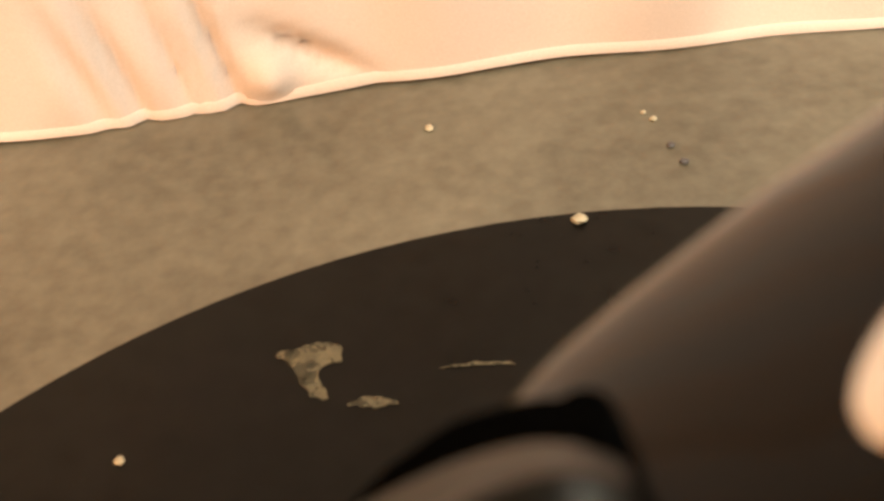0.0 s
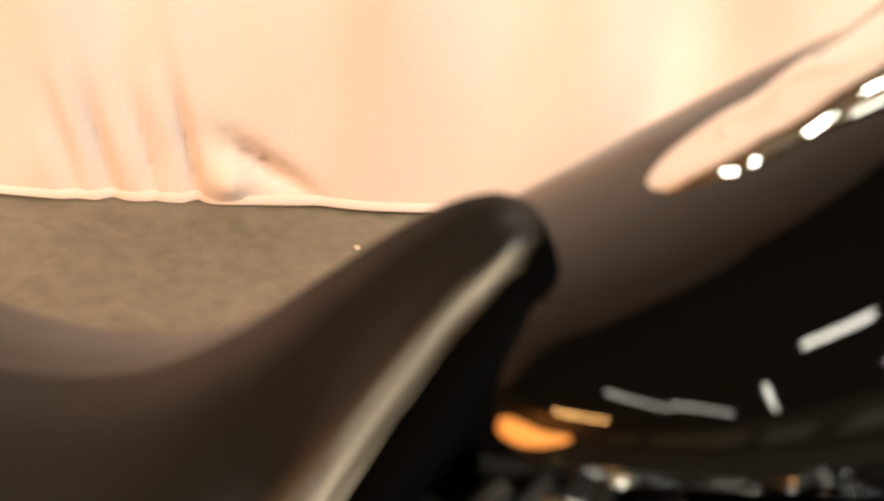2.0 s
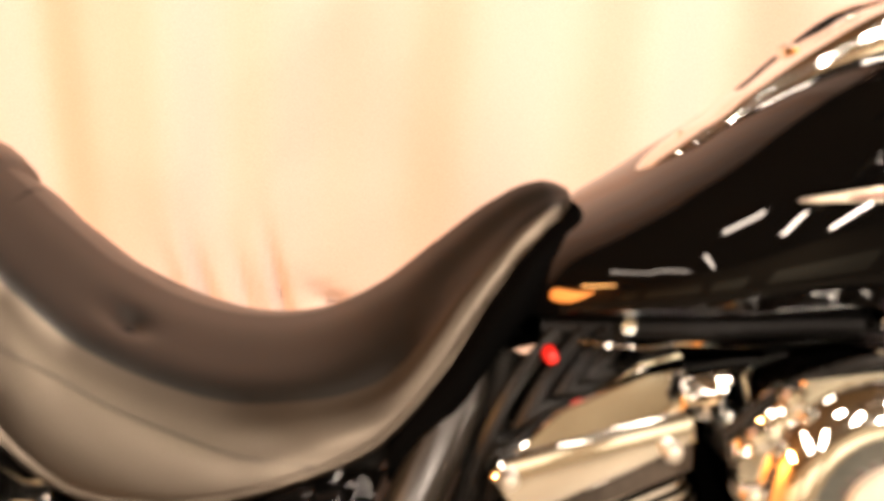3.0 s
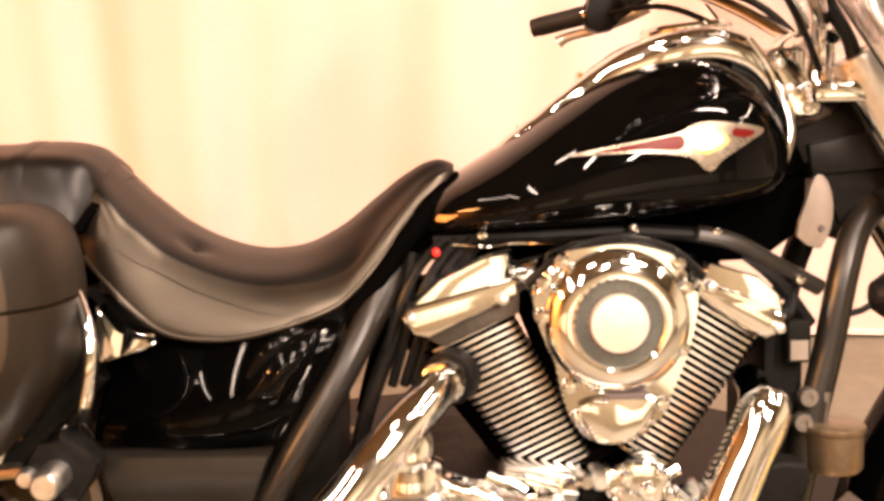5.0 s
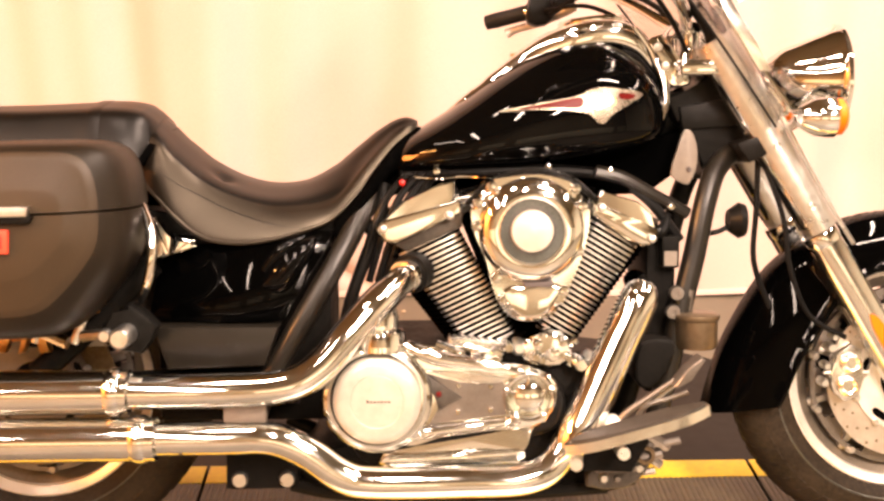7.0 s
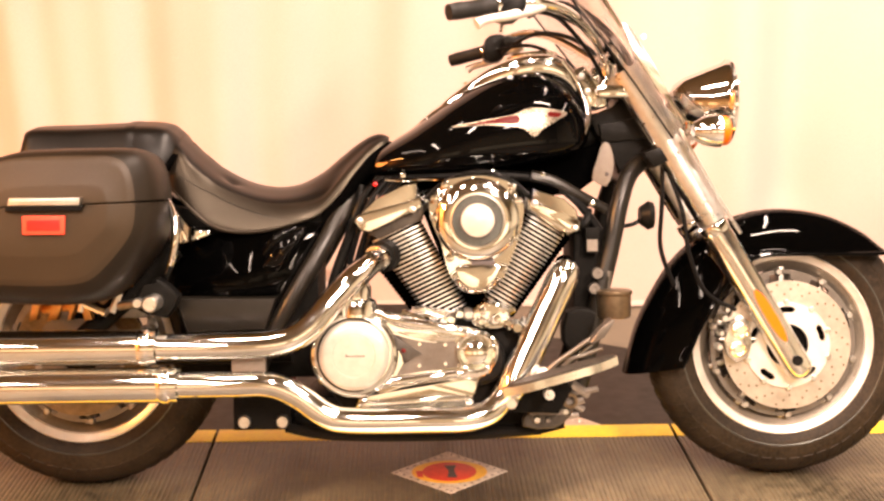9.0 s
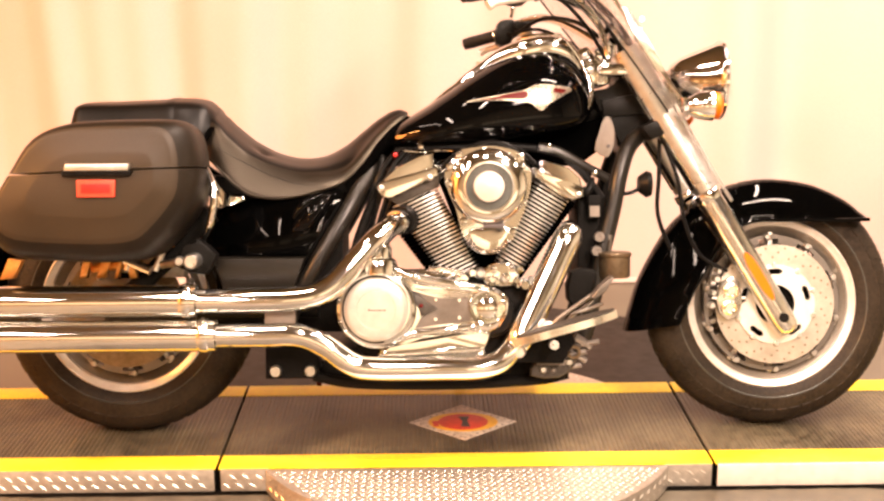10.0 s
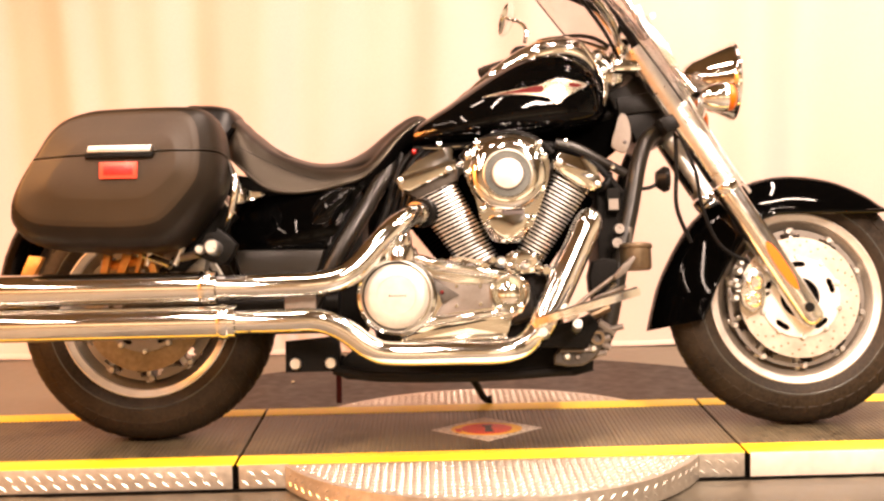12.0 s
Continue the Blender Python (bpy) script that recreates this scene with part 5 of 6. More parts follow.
# right-hand side case and clutch cover
case = [(0.556, 0.335), (0.566, 0.385), (0.600, 0.422), (0.650, 0.432), (0.705, 0.418), (0.760, 0.402), (0.860, 0.388), (0.930, 0.372), (0.972, 0.340), (0.972, 0.290), (0.935, 0.262), (0.860, 0.258), (0.770, 0.240), (0.690, 0.236), (0.610, 0.244), (0.566, 0.285)]
sc = part("side_case", slab(case, -0.275, -0.20, 0.016, None, 3, 4), M_SATIN, bike, "chrome and dark primary side case")
CL = (0.646, 0.333)
part("clutch_ring", lathe([(0.096, 0.03), (0.096, -0.006), (0.092, -0.014), (0.086, -0.016), (0.081, -0.012), (0.080, 0.004)], (CL[0], -0.280, CL[1]), "y", 64), M_CHROME, sc, "chrome ring round the clutch cover")
clutch = part("clutch_cover", lathe([(0.0765, 0.01), (0.0765, -0.010), (0.0742, -0.0140), (0.066, -0.0180), (0.064, -0.0186), (0.0468, -0.0191), (0.0457, -0.0180), (0.0445, -0.0191), (0.0, -0.0198)], (CL[0], -0.288, CL[1]), "y", 64), M_CAP, sc, "round polished clutch cover")
for k, (x0, x1, h) in enumerate(((0.628, 0.632, 0.005), (0.6335, 0.6385, 0.0032), (0.640, 0.645, 0.0032), (0.6465, 0.6505, 0.0032), (0.652, 0.657, 0.0032), (0.6585, 0.6625, 0.0032), (0.664, 0.669, 0.0032))):
    part("script_bar", block(x0, x1, -0.3085, -0.3065, 0.331, 0.331 + h), M_INK, clutch)
part("case_shell", slab([(0.680, 0.424), (0.738, 0.410), (0.826, 0.400), (0.906, 0.386), (0.946, 0.371), (0.962, 0.348), (0.960, 0.315), (0.940, 0.287), (0.922, 0.275), (0.889, 0.278), (0.800, 0.267), (0.711, 0.255), (0.670, 0.246)], -0.276, -0.24, 0.008, None, 2, 3), M_CHROME, sc, "chrome waisted side cover")
part("case_inset", slab([(0.730, 0.377), (0.785, 0.359), (0.821, 0.354), (0.866, 0.360), (0.870, 0.338), (0.871, 0.301), (0.825, 0.297), (0.784, 0.292), (0.736, 0.284), (0.752, 0.311), (0.793, 0.333)], -0.2785, -0.27, 0.002), M_CAST, sc, "grey cast panel with four screws")
part("case_wedge", slab([(0.729, 0.382), (0.800, 0.377), (0.878, 0.367), (0.850, 0.357), (0.817, 0.358), (0.780, 0.366)], -0.282, -0.27, 0.003), M_POLISH, sc)
part("case_web", slab([(0.727, 0.379), (0.794, 0.333), (0.752, 0.312), (0.747, 0.340)], -0.284, -0.27, 0.004), M_FIN, sc, "dark pointed web of the cover")
for x, z in ((0.788, 0.354), (0.844, 0.352), (0.787, 0.307), (0.844, 0.310)):
    part("case_screw", lathe([(0.0, -0.005), (0.0035, -0.005), (0.005, -0.002), (0.005, 0.004)], (x, -0.279, z), "y", 12), M_CHROME, sc)
part("case_ridge", tube([(0.690, -0.272, 0.425), (0.722, -0.279, 0.413), (0.760, -0.281, 0.400), (0.826, -0.282, 0.391), (0.880, -0.279, 0.380), (0.910, -0.272, 0.372)], [0.009, 0.013, 0.013, 0.012, 0.010, 0.006], 20), M_CHROME, sc, "broad chrome upper rib")
part("case_ridge", tube([(0.667, -0.276, 0.250), (0.712, -0.282, 0.268), (0.800, -0.283, 0.280), (0.870, -0.281, 0.288), (0.895, -0.276, 0.290)], [0.008, 0.010, 0.010, 0.008, 0.006], 20), M_CHROME, sc, "chrome lower rib")
TC = (0.911, -0.272, 0.334)
part("timing_cover", lathe([(0.046, 0.02), (0.046, -0.008), (0.042, -0.017), (0.038, -0.016), (0.034, -0.008), (0.030, -0.014), (0.024, -0.023), (0.012, -0.027), (0.0, -0.027)], TC, "y", 40), M_CHROME, sc, "small round chrome cover")
for k in range(5):
    a = math.radians(72 * k + 20)
    part("cover_screw", lathe([(0.0, -0.02), (0.005, -0.018), (0.007, -0.01), (0.007, 0.0)], (TC[0] + 0.041 * math.cos(a), TC[1], TC[2] + 0.041 * math.sin(a)), "y", 10), M_CHROME, sc)
part("neutral_light", lathe([(0.0, -0.006), (0.003, -0.005), (0.005, 0.0)], (0.753, -0.284, 0.340), "y", 14), M_REDPAINT, sc)
part("lower_cover", slab([(0.655, 0.232), (0.711, 0.247), (0.800, 0.261), (0.885, 0.276), (0.922, 0.277), (0.900, 0.250), (0.905, 0.226), (0.890, 0.206), (0.76, 0.203), (0.66, 0.206)], -0.281, -0.22, 0.008, None, 2, 3), M_CHROME, sc, "chrome lower engine cover")
part("lower_rib", tube([(0.665, -0.281, 0.226), (0.780, -0.284, 0.232), (0.895, -0.281, 0.236)], [0.005, 0.006, 0.005], 12), M_CHROME, sc)
part("oil_filler", lathe([(0.0, 0.066), (0.014, 0.064), (0.025, 0.056), (0.032, 0.040), (0.032, 0.018), (0.042, 0.012), (0.046, -0.004), (0.046, -0.02)], (0.652, -0.262, 0.436), "z", 28), M_CHROME, bike, "chrome oil filler dome")
clutter = random.Random(5)
for k in range(16):
    x = 0.72 + 0.30 * k / 15 + clutter.uniform(-0.006, 0.006)
    z = 0.408 - 0.02 * abs(k - 8) / 8 + clutter.uniform(-0.008, 0.008)
    r = clutter.uniform(0.008, 0.016)
    part("base_nut", lathe([(0.0, -0.022), (r * 0.6, -0.022), (r, -0.012), (r, 0.03)], (x, -0.245 + clutter.uniform(-0.01, 0.015), z), "y", 10), M_CHROME if k % 3 else M_STEEL, crank)
for a, b in (((0.75, -0.235, 0.42), (0.80, -0.24, 0.402)), ((0.80, -0.24, 0.415), (0.86, -0.24, 0.395)), ((0.93, -0.24, 0.43), (0.99, -0.24, 0.38)), ((0.95, -0.235, 0.40), (1.0, -0.235, 0.425))):
    part("oil_line", rod(a, b, 0.0075, 10), M_CHROME, crank)
part("tappet_block", slab([(0.905, 0.424), (0.934, 0.440), (0.979, 0.433), (0.987, 0.404), (0.970, 0.380), (0.925, 0.382), (0.903, 0.397)], -0.252, -0.18, 0.010, None, 2, 3), M_CHROME, crank)
for x, z, r in ((0.957, 0.404, 0.011), (0.928, 0.422, 0.009), (0.973, 0.424, 0.008), (0.915, 0.402, 0.007)):
    part("tappet_bolt", lathe([(0.0, -0.016), (r * 0.7, -0.015), (r, -0.006), (r, 0.004)], (x, -0.254, z), "y", 14), M_CHROME, crank)
part("base_flange", slab([(0.775, 0.430), (0.800, 0.428), (0.895, 0.412), (0.893, 0.400), (0.770, 0.414)], -0.235, -0.17, 0.006), M_POLISH, crank)
part("sump", slab([(0.50, 0.15), (0.52, 0.20), (0.62, 0.235), (1.0, 0.225), (1.08, 0.21), (1.105, 0.165), (1.07, 0.135), (0.60, 0.135)], -0.20, 0.17, 0.012, None, 2), M_MATTE, bike, "black sump and lower engine")

# exhaust
ex = part("upper_silencer", tube([(-0.47, -0.34, 0.362), (-0.46, -0.34, 0.362), (0.185, -0.335, 0.361), (0.198, -0.335, 0.361), (0.203, -0.335, 0.361)], [0.030, 0.0375, 0.0375, 0.0375, 0.031], 28, steps=2), M_CHROME, bike, "long chrome upper silencer")
part("upper_header", tube([(0.20, -0.335, 0.360), (0.36, -0.335, 0.3605), (0.485, -0.332, 0.366), (0.545, -0.322, 0.392), (0.600, -0.302, 0.450), (0.648, -0.275, 0.500), (0.685, -0.232, 0.530), (0.712, -0.18, 0.543), (0.725, -0.12, 0.545)], [0.029] * 6 + [0.026, 0.024, 0.024], 24), M_CHROME, ex, "chrome header pipe with heat shield")
part("header_flange", rod((0.704, -0.196, 0.540), (0.716, -0.172, 0.5435), 0.036, 24), M_SATIN, ex, "black exhaust flange")
part("flange_ring", rod((0.694, -0.214, 0.536), (0.704, -0.196, 0.540), 0.030, 24), M_CHROME, ex)
part("header_clamp", lathe([(0.030, -0.014), (0.0378, -0.013), (0.0395, -0.010), (0.0415, -0.004), (0.0415, 0.008), (0.039, 0.012), (0.028, 0.013)], (0.207, -0.335, 0.361), "x", 32), M_CHROME, ex)
lower = part("lower_silencer", tube([(-0.47, -0.345, 0.282), (-0.46, -0.345, 0.282), (0.226, -0.34, 0.281), (0.240, -0.34, 0.281), (0.245, -0.34, 0.280)], [0.030, 0.0375, 0.0375, 0.0375, 0.031], 28, steps=2), M_CHROME, bike, "long chrome lower silencer")
part("lower_header", tube([(0.245, -0.338, 0.280), (0.38, -0.338, 0.280), (0.465, -0.337, 0.279), (0.525, -0.335, 0.255), (0.585, -0.333, 0.212), (0.64, -0.33, 0.198), (0.80, -0.325, 0.196), (0.90, -0.318, 0.198), (0.955, -0.30, 0.222), (0.995, -0.27, 0.285), (1.046, -0.24, 0.385), (1.098, -0.21, 0.462), (1.120, -0.165, 0.500), (1.126, -0.11, 0.515)], [0.028] * 9 + [0.026, 0.026, 0.025, 0.023, 0.022], 24), M_CHROME, lower, "chrome front header pipe")
part("heat_shield", tube([(0.978, -0.292, 0.238), (0.990, -0.290, 0.262), (1.032, -0.275, 0.345), (1.075, -0.258, 0.432), (1.108, -0.246, 0.500), (1.118, -0.235, 0.522)], [0.026, 0.034, 0.035, 0.035, 0.034, 0.022], 24), M_CHROME, lower, "straight wide chrome heat shield")
part("header_clamp", lathe([(0.030, -0.014), (0.0378, -0.013), (0.0395, -0.010), (0.0415, -0.004), (0.0415, 0.008), (0.039, 0.012), (0.028, 0.013)], (0.248, -0.34, 0.281), "x", 32), M_CHROME, lower)
part("pipe_bracket", block(0.385, 0.458, -0.318, -0.30, 0.27, 0.375, 0.004), M_GREY, bike, "plain grey exhaust bracket plate")
for y, z, x in ((-0.345, 0.282, -0.472), (-0.34, 0.362, -0.472)):
    part("pipe_outlet", lathe([(0.030, 0.0), (0.026, 0.002), (0.024, 0.05), (0.0, 0.05)], (x, y, z), "x", 24), M_MATTE, ex)
part("shield_seam", tube([(1.005, -0.30, 0.30), (1.045, -0.282, 0.39), (1.083, -0.268, 0.47)], 0.004, 8), M_MATTE, lower)
# frame and rolling chassis
fr = part("frame", tube([(1.335, -0.055, 0.765), (1.285, -0.085, 0.725), (1.258, -0.105, 0.66), (1.236, -0.115, 0.56), (1.208, -0.125, 0.45), (1.185, -0.13, 0.34), (1.15, -0.13, 0.22), (1.08, -0.13, 0.175)], 0.021, 16), M_TUBE, bike, "black tubular steel frame")
part("frame_tube", tube([(1.335, 0.055, 0.765), (1.285, 0.085, 0.725), (1.258, 0.105, 0.66), (1.236, 0.115, 0.56), (1.208, 0.125, 0.45), (1.15, 0.13, 0.22), (1.08, 0.13, 0.175)], 0.021, 16), M_SATIN, fr)
for s in (-1, 1):
    part("frame_tube", tube([(0.650, s * 0.095, 0.700), (0.620, s * 0.135, 0.650), (0.575, s * 0.175, 0.565), (0.510, s * 0.20, 0.455), (0.455, s * 0.20, 0.36), (0.42, s * 0.19, 0.27)], [0.012, 0.020, 0.021, 0.021, 0.02, 0.02], 14), M_TUBE, fr, "broad satin black seat post tube")
    part("frame_tube", tube([(0.66, s * 0.12, 0.70), (0.645, s * 0.13, 0.62), (0.60, s * 0.14, 0.50), (0.58, s * 0.13, 0.42)], 0.012, 12), M_SATIN, fr)
    part("cradle_tube", tube([(1.08, s * 0.13, 0.175), (0.90, s * 0.14, 0.150), (0.60, s * 0.14, 0.150), (0.45, s * 0.15, 0.20)], 0.016, 12), M_SATIN, fr)
part("backbone", tube([(1.30, 0, 0.83), (1.15, 0, 0.80), (0.90, 0, 0.745), (0.66, 0, 0.70), (0.50, 0, 0.62)], 0.032, 14), M_SATIN, fr)
part("neck_gusset", slab([(1.188, 0.862), (1.250, 0.872), (1.262, 0.899), (1.300, 0.906), (1.36, 0.79), (1.325, 0.745), (1.272, 0.70), (1.255, 0.725), (1.248, 0.785), (1.21, 0.81)], -0.075, 0.075, 0.008), M_SATIN, fr, "pressed steel headstock gusset")
part("gusset_cover", slab([(1.212, 0.838), (1.318, 0.856), (1.335, 0.805), (1.218, 0.795)], -0.088, -0.07, 0.004), M_SATIN, fr)
part("neck_plate", slab([(1.194, 0.712), (1.206, 0.757), (1.214, 0.785), (1.223, 0.797), (1.237, 0.787), (1.244, 0.752), (1.241, 0.722), (1.231, 0.699), (1.222, 0.694)], -0.098, -0.088, 0.002, None, 2), M_GREY, fr, "pale grey side plate")
part("neck_plate_bolt", lathe([(0.0, -0.004), (0.004, -0.004), (0.005, 0.0)], (1.228, -0.099, 0.722), "y", 10), M_INK, fr)
part("tank_rail", tube([(0.69, -0.10, 0.715), (0.82, -0.11, 0.72), (0.98, -0.10, 0.722), (1.10, -0.10, 0.705), (1.19, -0.09, 0.655)], 0.011, 10), M_HOSE, fr)
part("bright_wire", tube([(0.715, -0.135, 0.712), (0.76, -0.14, 0.709), (0.80, -0.14, 0.713), (0.85, -0.14, 0.711), (0.90, -0.14, 0.716), (0.97, -0.14, 0.72)], 0.0026, 6), M_CHROME, fr, "thin bright cable under the tank")
part("tank_rail", tube([(1.05, -0.12, 0.72), (1.10, -0.12, 0.708), (1.16, -0.115, 0.675), (1.225, -0.105, 0.640)], 0.012, 10), M_TUBE, fr)
part("tank_rail", tube([(1.12, -0.11, 0.690), (1.16, -0.115, 0.655), (1.21, -0.11, 0.590)], 0.010, 10), M_HOSE, fr)
for x, z in ((1.075, 0.722), (0.96, 0.728), (1.19, 0.655), (1.178, 0.62), (0.755, 0.722)):
    part("rail_bolt", lathe([(0.0, -0.01), (0.006, -0.009), (0.008, 0.0), (0.008, 0.02)], (x, -0.122, z), "y", 10), M_CHROME, fr)
# One black slab stands in for frame, wiring and shade under the tank.
part("tank_shade", slab([(0.68, 0.70), (0.72, 0.735), (1.14, 0.765), (1.222, 0.80), (1.222, 0.72), (1.16, 0.675), (1.08, 0.672), (1.02, 0.66), (0.82, 0.665), (0.72, 0.665)], -0.05, 0.05, 0.006), M_BLACK_SHADE, fr, "black slab put in for frame, wiring and shade under the tank")
rad = part("radiator", block(1.150, 1.205, -0.10, 0.10, 0.30, 0.62, 0.006), M_MATTE, bike, "black radiator")
part("fuse_box", block(1.172, 1.205, -0.135, -0.10, 0.54, 0.60, 0.005), M_MATTE, bike)
part("fuse_box_label", block(1.176, 1.2, -0.137, -0.134, 0.545, 0.572), M_GREY, bike)
for z in (0.395, 0.36):
    part("frame_clamp", lathe([(0.0, -0.001), (0.005, -0.001), (0.0055, -0.004), (0.012, -0.004), (0.0135, 0.0), (0.0135, 0.012)], (1.205 + (z - 0.43) * 0.2, -0.148, z + 0.10), "y", 14), M_CAST, fr)
part("tool_canister", lathe([(0.0, 0.066), (0.036, 0.066), (0.0425, 0.063), (0.0435, 0.058), (0.0425, 0.054), (0.040, 0.052), (0.040, 0.006), (0.036, 0.0), (0.0, 0.0)], (1.236, -0.14, 0.392), "z", 36), M_CAN, bike, "round bronze-grey canister")
part("canister_bracket", rod((1.218, -0.13, 0.452), (1.224, -0.13, 0.50), 0.012), M_CAST, bike)
horn = part("horn", lathe([(0.0, -0.02), (0.02, -0.02), (0.034, 0.0), (0.03, 0.012), (0.0, 0.016)], (1.325, -0.09, 0.625), "x", 20), M_SATIN, bike, "small black horn")
part("horn_bracket", tube([(1.255, -0.10, 0.60), (1.29, -0.09, 0.605), (1.32, -0.085, 0.622)], 0.005, 8), M_SATIN, horn)
part("brake_hose", tube([(1.30, -0.10, 0.92), (1.35, -0.105, 0.80), (1.355, -0.105, 0.66), (1.352, -0.105, 0.55), (1.385, -0.105, 0.46)], 0.0055, 8), M_HOSE, bike, "black brake hose")
part("brake_hose", tube([(1.352, -0.12, 0.76), (1.395, -0.135, 0.64), (1.41, -0.14, 0.54), (1.45, -0.135, 0.45), (1.525, -0.12, 0.405)], 0.005, 8), M_HOSE, bike)

# rear fender, side covers, battery box
rf = []
for k in range(25):
    a = math.radians(8 + 190 * k / 24)
    w = 0.115
    r = 0.365 if a < 2.2 else 0.365 + 0.02 * (a - 2.2)
    rf.append([(RW[0] + (r - 0.05 * abs(u) ** 3) * math.cos(a), w * u, RW[2] + 0.06 + (r - 0.05 * abs(u) ** 3) * math.sin(a)) for u in (-1 + j / 6 for j in range(13))])
bm = skin(rf, closed=False, caps=False)
bmesh.ops.solidify(bm, geom=bm.faces, thickness=0.003)
part("rear_fender", bm, M_BLACK, bike, "glossy black rear mudguard", 60)
for s in (-1, 1):
    rows = []
    for k in range(17):
        t = k / 16
        b = 0.138 + 0.070 * math.sin(math.pi * (0.10 + 0.62 * t))
        row = []
        for q in (j / 12 for j in range(13)):
            zt = 0.580 + 0.038 * math.sin(0.5 * math.pi * t)
            row.append((0.232 + 0.025 * q + (0.245 + 0.07 * q) * t, s * (b + 0.016 * math.sin(math.pi * q ** 0.7) - 0.028 * q), 0.458 + (zt - 0.458) * q))
        rows.append(row)
    bm = skin(rows, closed=False, caps=False)
    bmesh.ops.solidify(bm, geom=bm.faces, thickness=0.004)
    part("side_cover", bm, M_BLACK, bike, "glossy black curved side cover", 60)
    part("battery_box", slab([(0.250, 0.456), (0.474, 0.454), (0.448, 0.382), (0.276, 0.376)], s * 0.19 - 0.045, s * 0.19 + 0.01, 0.012), M_TUBE, bike, "dull black plastic lower box")
pod = [(0.4267, 0.514), (0.4525, 0.5597), (0.4848, 0.5908), (0.5167, 0.6061), (0.5390, 0.6057), (0.530, 0.5733), (0.508, 0.5383), (0.482, 0.5053), (0.452, 0.500)]
mx, mz = sum(p[0] for p in pod) / len(pod), sum(p[1] for p in pod) / len(pod)
line = smooth_line([(x, 0, z) for x, z in pod], 5, True)
dome = [[(mx + (p.x - mx) * f, y, mz + (p.z - mz) * f) for p in line] for f, y in ((1.0, -0.16), (1.0, -0.190), (0.97, -0.198), (0.90, -0.2045), (0.78, -0.211), (0.6, -0.2165), (0.38, -0.220), (0.12, -0.2215))]
part("side_cover_scoop", skin(dome), M_BLACK, bike, "glossy black swelling on the side cover", 60)
part("scoop_ridge", tube([(0.4267, -0.188, 0.514), (0.4525, -0.196, 0.5597), (0.4848, -0.198, 0.5908), (0.5167, -0.190, 0.6061)], [0.006, 0.012, 0.012, 0.006], 20), M_BLACK, bike, "glossy black rolled edge of the side cover")
part("scoop_ridge", tube([(0.456, -0.206, 0.512), (0.474, -0.215, 0.540), (0.496, -0.217, 0.566), (0.524, -0.204, 0.590)], [0.004, 0.007, 0.007, 0.004], 16), M_BLACK, bike)
part("seat_base", slab([(0.22, 0.66), (0.26, 0.61), (0.56, 0.605), (0.62, 0.66), (0.58, 0.63), (0.30, 0.64)], -0.14, 0.14, 0.004), M_MATTE, bike)
part("fender_strut", slab([(0.249, 0.644), (0.262, 0.632), (0.293, 0.594), (0.330, 0.596), (0.290, 0.581), (0.251, 0.572)], -0.20, -0.155, 0.007, None, 2, 3), M_CHROME, bike, "chrome fender strut")
part("inner_box", block(0.24, 0.56, -0.13, 0.13, 0.26, 0.62, 0.01), M_MATTE, bike, "dark inner bodywork")
part("swingarm", tube([(0.50, -0.16, 0.33), (0.30, -0.155, 0.33), (0.10, -0.15, 0.325), (-0.03, -0.145, 0.32)], [0.03, 0.034, 0.03, 0.022], 14), M_SATIN, bike, "black swingarm")
part("swingarm", tube([(0.50, 0.16, 0.33), (0.10, 0.15, 0.325), (-0.03, 0.145, 0.32)], 0.03, 14), M_SATIN, bike)
part("shock", tube([(0.03, -0.165, 0.36), (0.14, -0.165, 0.46), (0.24, -0.165, 0.56)], 0.024, 14), M_MATTE, bike)
part("rear_caliper", slab([(0.05, 0.40), (0.06, 0.46), (0.12, 0.475), (0.17, 0.45), (0.16, 0.40)], -0.12, -0.07, 0.008), M_ALLOY, bike, "rear brake caliper")
peg = part("pillion_peg_bracket", slab([(0.172, 0.442), (0.205, 0.425), (0.245, 0.418), (0.262, 0.440), (0.272, 0.466), (0.252, 0.487), (0.226, 0.505), (0.205, 0.484), (0.178, 0.468)], -0.30, -0.25, 0.008, None, 0), M_SATIN, bike, "black pillion footpeg bracket")
part("peg_end", lathe([(0.0, -0.024), (0.014, -0.024), (0.018, -0.018), (0.018, 0.05)], (0.222, -0.335, 0.454), "y", 24), M_STEEL, peg, "pale footpeg end cap")
part("peg_nut", lathe([(0.0, -0.012), (0.009, -0.012), (0.012, -0.005), (0.012, 0.03)], (0.187, -0.305, 0.452), "y", 16), M_STEEL, peg)
# The gold rods have amber light put into their colour.
for a, b, r, mt in (((0.02, -0.20, 0.455), (0.10, -0.22, 0.425), 0.012, M_CHROME), ((0.04, -0.21, 0.425), (0.05, -0.21, 0.47), 0.008, M_STEEL), ((0.11, -0.22, 0.425), (0.13, -0.22, 0.47), 0.008, M_STEEL), ((-0.05, -0.18, 0.43), (0.03, -0.20, 0.44), 0.012, M_GOLD_AMBER), ((0.13, -0.24, 0.44), (0.19, -0.26, 0.45), 0.010, M_ALLOY), ((0.09, -0.24, 0.47), (0.16, -0.24, 0.49), 0.008, M_GOLD_AMBER)):
    part("linkage_rod", rod(a, b, r, 10), mt, bike)
